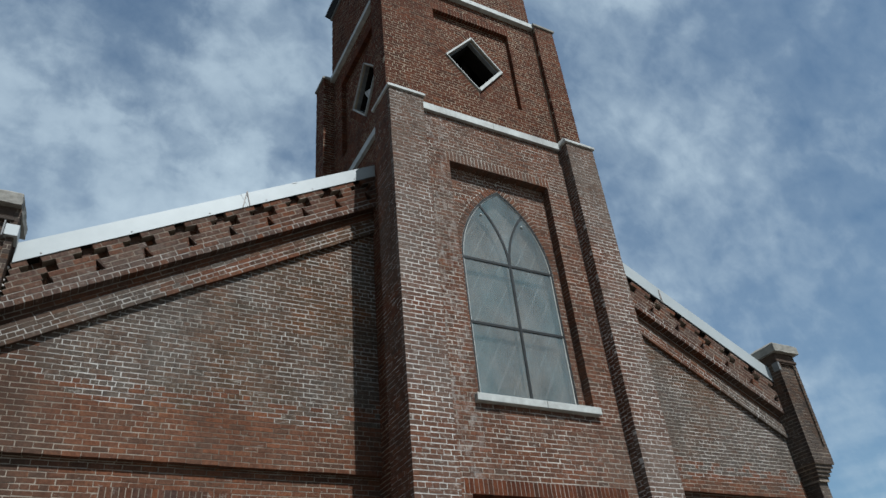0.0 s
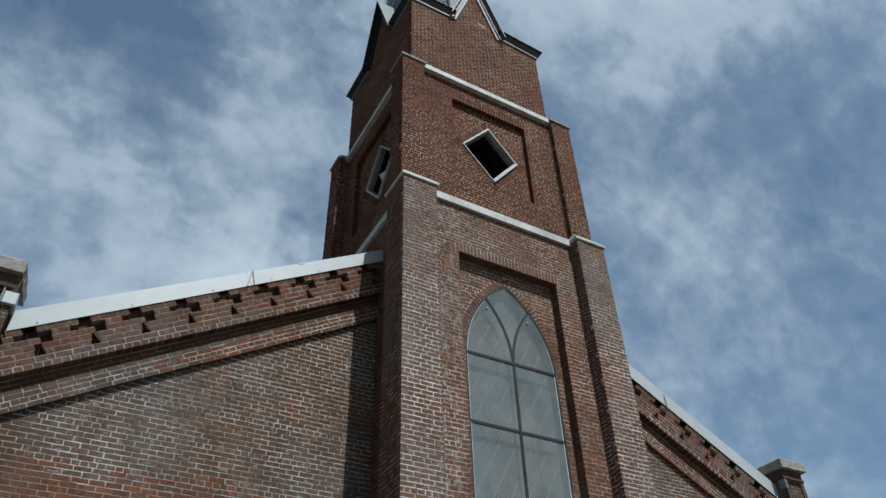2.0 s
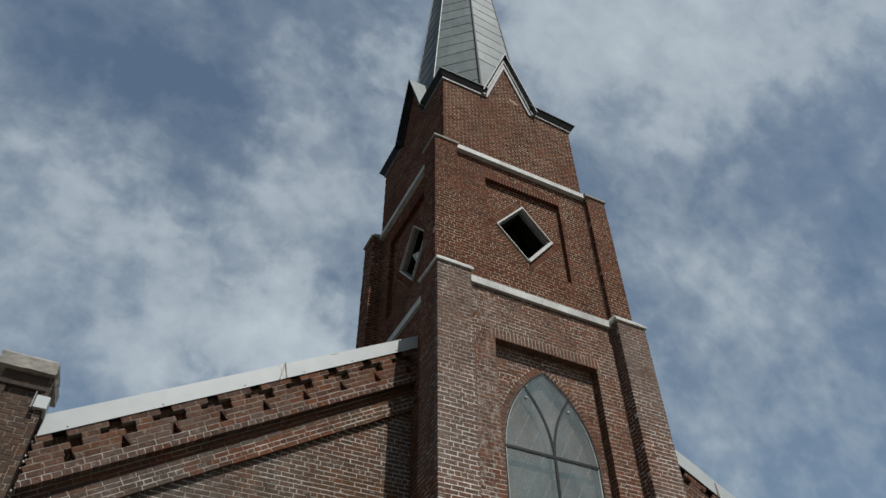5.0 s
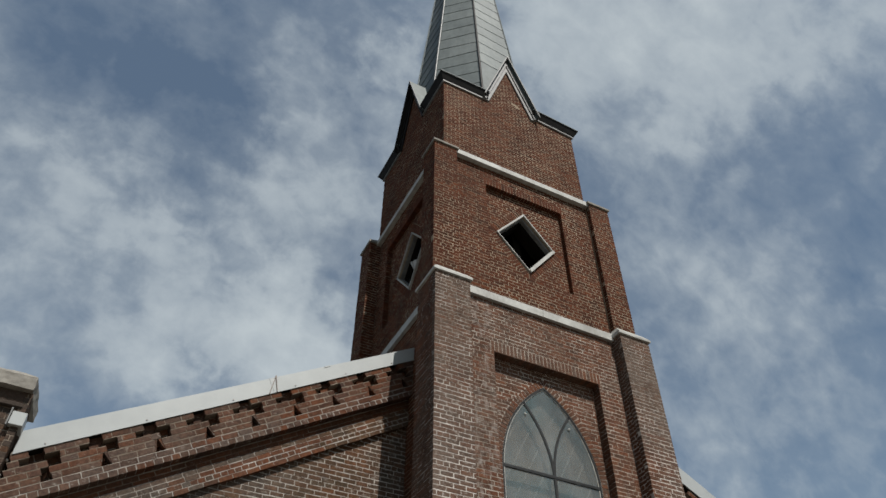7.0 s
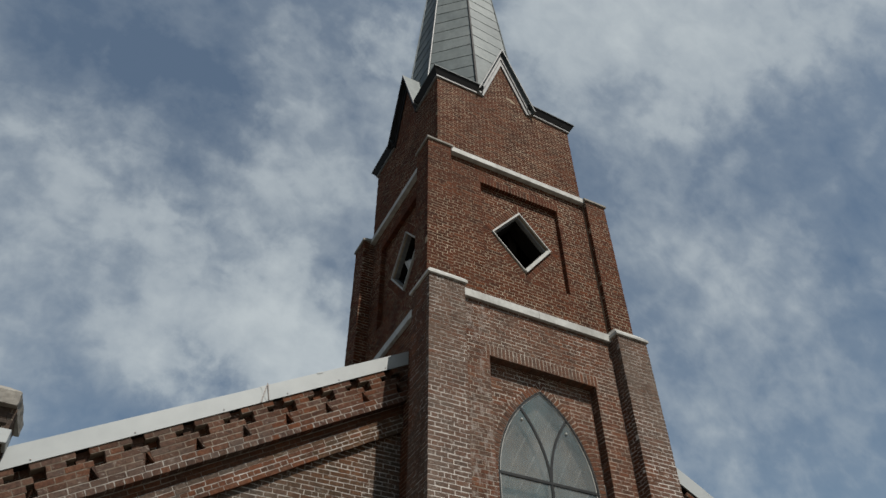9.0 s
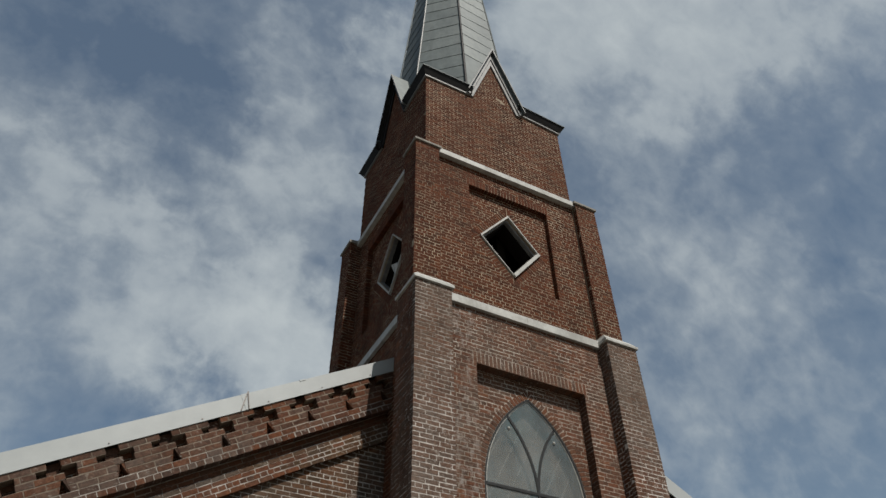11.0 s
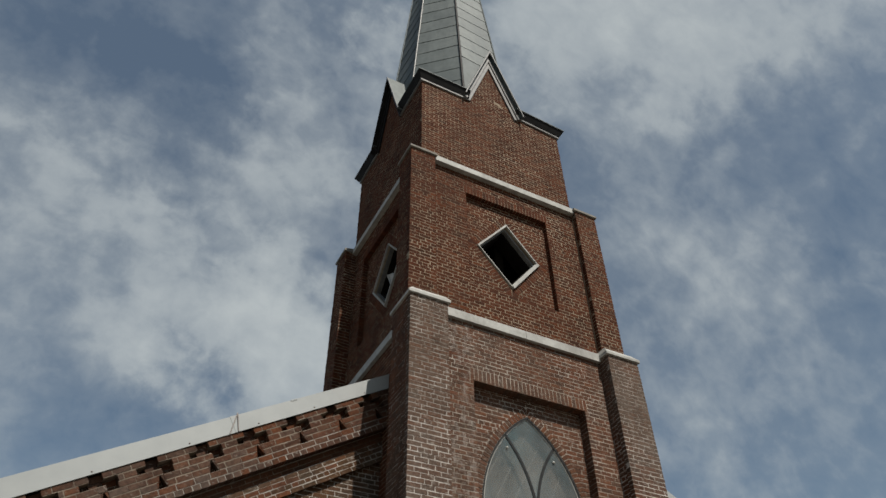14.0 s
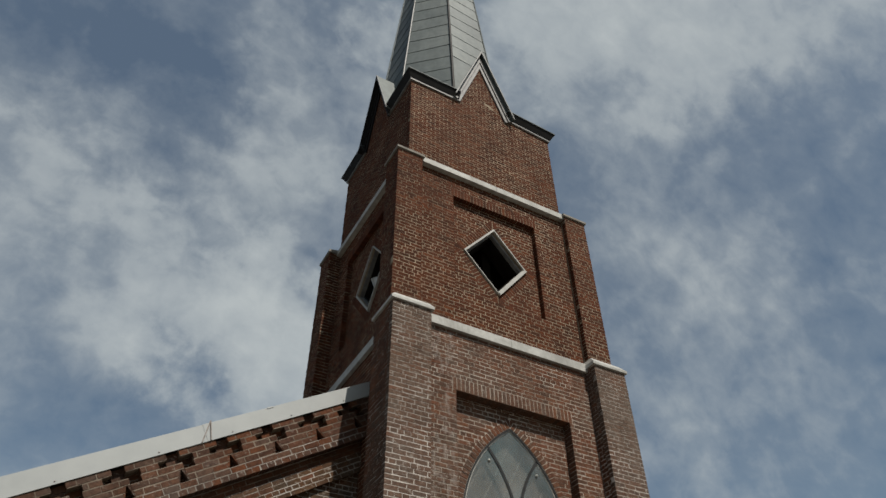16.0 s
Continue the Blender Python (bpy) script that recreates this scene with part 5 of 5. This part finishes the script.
def corner_pier(sgn, PIER_TOP):
    ob = thing("corner_pier", "square brick corner pier with stone cap and corbelled foot", "pier", group="corner piers of the facade")
    m = Masonry()
    x0, x1 = (PIER_X0, PIER_X1) if sgn > 0 else (-PIER_X1, -PIER_X0)
    deep = 0.62
    front = Frame(((x0 + x1) / 2, PIER_Y, 0), (1, 0, 0))
    h = (x1 - x0) / 2
    left = Frame((x0, PIER_Y + deep / 2, 0), (0, -1, 0))
    right = Frame((x1, PIER_Y + deep / 2, 0), (0, 1, 0))
    foot = 5.66
    bm = bmesh.new()
    box_in(bm, front, -h + 0.0029, h - 0.0029, foot + 0.02, PIER_TOP, -deep, -0.045)
    rim = 0.085
    slab(bm, front, [(-h + 0.0029, foot + 0.02), (h - 0.0029, foot + 0.02), (h - 0.0029, PIER_TOP), (-h + 0.0029, PIER_TOP)],
         [[(-h + rim, 5.93), (h - rim, 5.93), (h - rim, 7.72), (-h + rim, 7.72)]], -0.06, -0.0029)
    # corbelled foot: courses step in downwards
    z = foot
    for i in range(5):
        step = 0.035 * i
        box_in(bm, front, -h + step + 0.0029, h - step - 0.0029, z - COURSE * (1 + 0.4 * (i == 4)), z + 0.002 * i, -deep, -step - 0.0029)
        m.add(front.moved(n=-step), lay(z - COURSE, z, lambda v, s=step: [(-h + s, h - s)], shift=0.05 * i), 0.1, single=True)
        m.add(left.moved(n=-step), lay(z - COURSE, z, lambda v, s=step: [(-deep / 2, deep / 2 - 0.1 - s)]), 0.05)
        z -= COURSE
    s = 0.19
    box_in(bm, front, -h + s - 0.02, h - s + 0.02, 0, z, -deep, -s - 0.0029)
    m.add(front.moved(n=-s), lay(3.9, z, lambda v: [(-h + s - 0.03, h - s + 0.03)]), 0.1)
    m.add(left.moved(n=-s + 0.03), lay(3.9, z, lambda v: [(-deep / 2, deep / 2 - 0.1 - s)]), 0.05)
    part("pier_core", bm, M_MORTAR_OLD_SHADE, ob, "dirty old mortar")

    def face(v):
        return without(-h, h, [(-h + rim, h - rim)] if 5.93 < v < 7.72 else [])
    m.add(front, lay(foot, PIER_TOP, face, header_every=4), 0.1, single=True)
    m.add(front.moved(n=-0.04), lay(5.93, 7.72, lambda v: [(-h + rim, h - rim)], header_every=5), 0.03, single=True)
    for f in (left, right):
        a, b = (-deep / 2, deep / 2 - 0.1) if f is left else (-deep / 2 + 0.1, deep / 2)
        m.add(f, lay(foot, PIER_TOP, lambda v, a=a, b=b: [(a, b)]), 0.05)
    m.link_single(M_SOOTY1, ob, 300)
    m.link_joined("brickwork", M_WING, ob, "weathered brown bricks")
    # neck mouldings under the cap, then the cap
    for z0, z1, g, nm in ((PIER_TOP - 0.21, PIER_TOP - 0.15, 0.022, "neck_course"), (PIER_TOP - 0.148, PIER_TOP, 0.004, "neck_course")):
        bm = bmesh.new()
        box_in(bm, front, -h - g, h + g - (0.07 if sgn < 0 else 0), z0, z1 - 0.002, -deep - g, g)
        bevelled(bm, 0.008, 1)
        part(nm, bm, M_SOOTY1, ob, "brick neck course under the cap")
    bm = bmesh.new()
    g = 0.10
    back = 0.035 if sgn > 0 else -0.115      # the cap sits off centre
    rings = []
    for z0, q in ((PIER_TOP, g), (PIER_TOP + 0.17, g), (PIER_TOP + 0.20, g - 0.03), (PIER_TOP + 0.30, g - 0.2)):
        splay = 0.075 if sgn < 0 else 0.0
        rings.append([bm.verts.new(front.at(u, z0, n)) for u, n in ((-h - q + max(back, 0), q), (h + q + min(back, 0), q), (h + q + min(back, 0) + splay, -deep - q), (-h - q + max(back, 0), -deep - q))])
    for r, s2 in zip(rings, rings[1:]):
        for i in range(4):
            bm.faces.new([r[i], r[(i + 1) % 4], s2[(i + 1) % 4], s2[i]])
    bm.faces.new(rings[0])
    bm.faces.new(rings[-1])
    bmesh.ops.subdivide_edges(bm, edges=bm.edges[:], cuts=9, use_grid_fill=True)
    for v in bm.verts:
        v.co += noise.noise_vector(v.co * 6.0) * 0.009 + noise.noise_vector(v.co * 19.0) * 0.006
    part("stone_cap", bm, M_STONE, ob, "lichen-stained grey stone cap")
    return ob


def mortar_lumps(ob):
    """Old pointing squeezed out in the angle between the pier and the raking cornice."""
    lump_rng = random.Random(5)
    for i in range(15):
        z = 6.12 + 0.073 * i + lump_rng.uniform(-0.03, 0.03)
        if lump_rng.random() < 0.25:
            continue
        bm = bmesh.new()
        bmesh.ops.create_icosphere(bm, subdivisions=2, radius=1.0)
        size = Vector((0.022, 0.022, 0.016)) * lump_rng.uniform(0.5, 1.15)
        for v in bm.verts:
            v.co += noise.noise_vector(v.co * 1.6 + Vector((i, 0, 0))) * 0.35
            v.co = Vector((-7.05 + v.co.x * size.x, 1.335 + v.co.y * size.y, z + v.co.z * size.z))
        part("mortar_lump", bm, M_MORTAR_PIER, ob, "pale squeezed-out mortar")


mortar_lumps(corner_pier(-1, 7.91))
corner_pier(1, 7.95)


def flashing(x):
    ob = thing("flashing_box", "white folded metal flashing at the coping's foot", "flashing")
    bm = bmesh.new()
    f = Frame((x, 1.05, 7.43), (1, 0, 0))
    box_in(bm, f, -0.09, 0.07, 0.03, 0.20, -0.25, 0.02)
    bevelled(bm, 0.006, 1)
    part("metal_box", bm, M_COPING, ob)
    bm = bmesh.new()
    box_in(bm, f, -0.112, -0.096, 0.01, 0.23, -0.2, 0.035)
    part("metal_edge", bm, M_TRIM, ob)


flashing(-7.08)


def pier_flashing():
    ob = thing("pier_flashing", "narrow white metal strip on the brick pier's corner", "flashing")
    bm = bmesh.new()
    box_in(bm, Frame((7.05, 1.06, 7.55), (1, 0, 0)), -0.014, 0.036, 0.0, 0.2, -0.16, -0.008)
    bevelled(bm, 0.004, 1)
    part("metal_strip", bm, M_TRIM, ob)


pier_flashing()


def bent_wire(x, spread):
    """A thin wire bent to a narrow upturned V, clipped under the coping's edge."""
    ob = thing("bent_wire", "thin rusty wire bent over the white coping", "wire", group="wires on the copings")
    for dx in (-0.7 * spread, spread):
        cu = bmesh.new()
        rise = 0.29 if x < 0 else 0.30
        a, b = Vector((x + dx, 1.312, rake_z(x + dx) - 0.01)), Vector((x, 1.311, rake_z(x) + rise))
        way = (b - a).normalized()
        s1 = way.orthogonal().normalized()
        s2 = way.cross(s1)
        rings = [[cu.verts.new(p + (s1 * math.cos(q) + s2 * math.sin(q)) * 0.008) for q in (radians(60 * i) for i in range(6))] for p in (a, b)]
        for i in range(6):
            cu.faces.new([rings[0][i], rings[0][(i + 1) % 6], rings[1][(i + 1) % 6], rings[1][i]])
        cu.faces.new(rings[0])
        cu.faces.new(rings[1])
        part("wire", cu, M_IRON, ob)


bent_wire(-4.165, 0.062)
bent_wire(4.42, 0.02)


# plain body of the church behind the front
def nave():
    ob = thing("nave", "plain long brick nave with a dark pitched roof", "church", kind="structure")
    fr = Frame((0, WING_Y + 0.4, 0), (1, 0, 0))
    bm = bmesh.new()
    box_in(bm, fr, -7.5, -7.2, 0, 6.9, -24, 0)
    box_in(bm, fr, 7.2, 7.5, 0, 6.9, -24, 0)
    slab(bm, fr, [(-7.2, 0), (7.2, 0), (7.2, 6.9), (0, 10.9), (-7.2, 6.9)], [], -24, -23.7)
    part("wall", bm, M_WING, ob)
    for sgn in (-1, 1):
        bm = bmesh.new()
        slab(bm, fr, [(sgn * 1.95, 9.95), (sgn * 7.8, 6.6), (sgn * 7.8, 6.45), (sgn * 1.95, 9.8)], [], -2.1, -0.06)
        slab(bm, fr, [(0, 11.06), (sgn * 7.8, 6.6), (sgn * 7.8, 6.45), (0, 10.91)], [], -24.3, -2.1)
        part("roof", bm, M_ROOF, ob)


nave()

# the entrance doors, deep under the lintel
bm = bmesh.new()
box_in(bm, Frame((0, 0.62, 0), (1, 0, 0)), -1.3, 1.3, 0.06, 4.4, -0.08, 0)
door = part("door_1", bm, M_DOOR)
tagged(door, "dark closed entrance door under a brick lintel", "door", kind="structure")

limed.link_single(M_PIER1, tower, 300)
limed.link_joined("pier_brickwork", M_PIER, tower, "lime-streaked greyish bricks")
brown.link_joined("lower_brickwork", M_BROWN, tower, "weathered brown bricks in pale mortar")
work.link_single(M_TOWER1, tower, 300)
work.link_joined("brickwork", M_TOWER, tower, "red-brown bricks with worn edges")
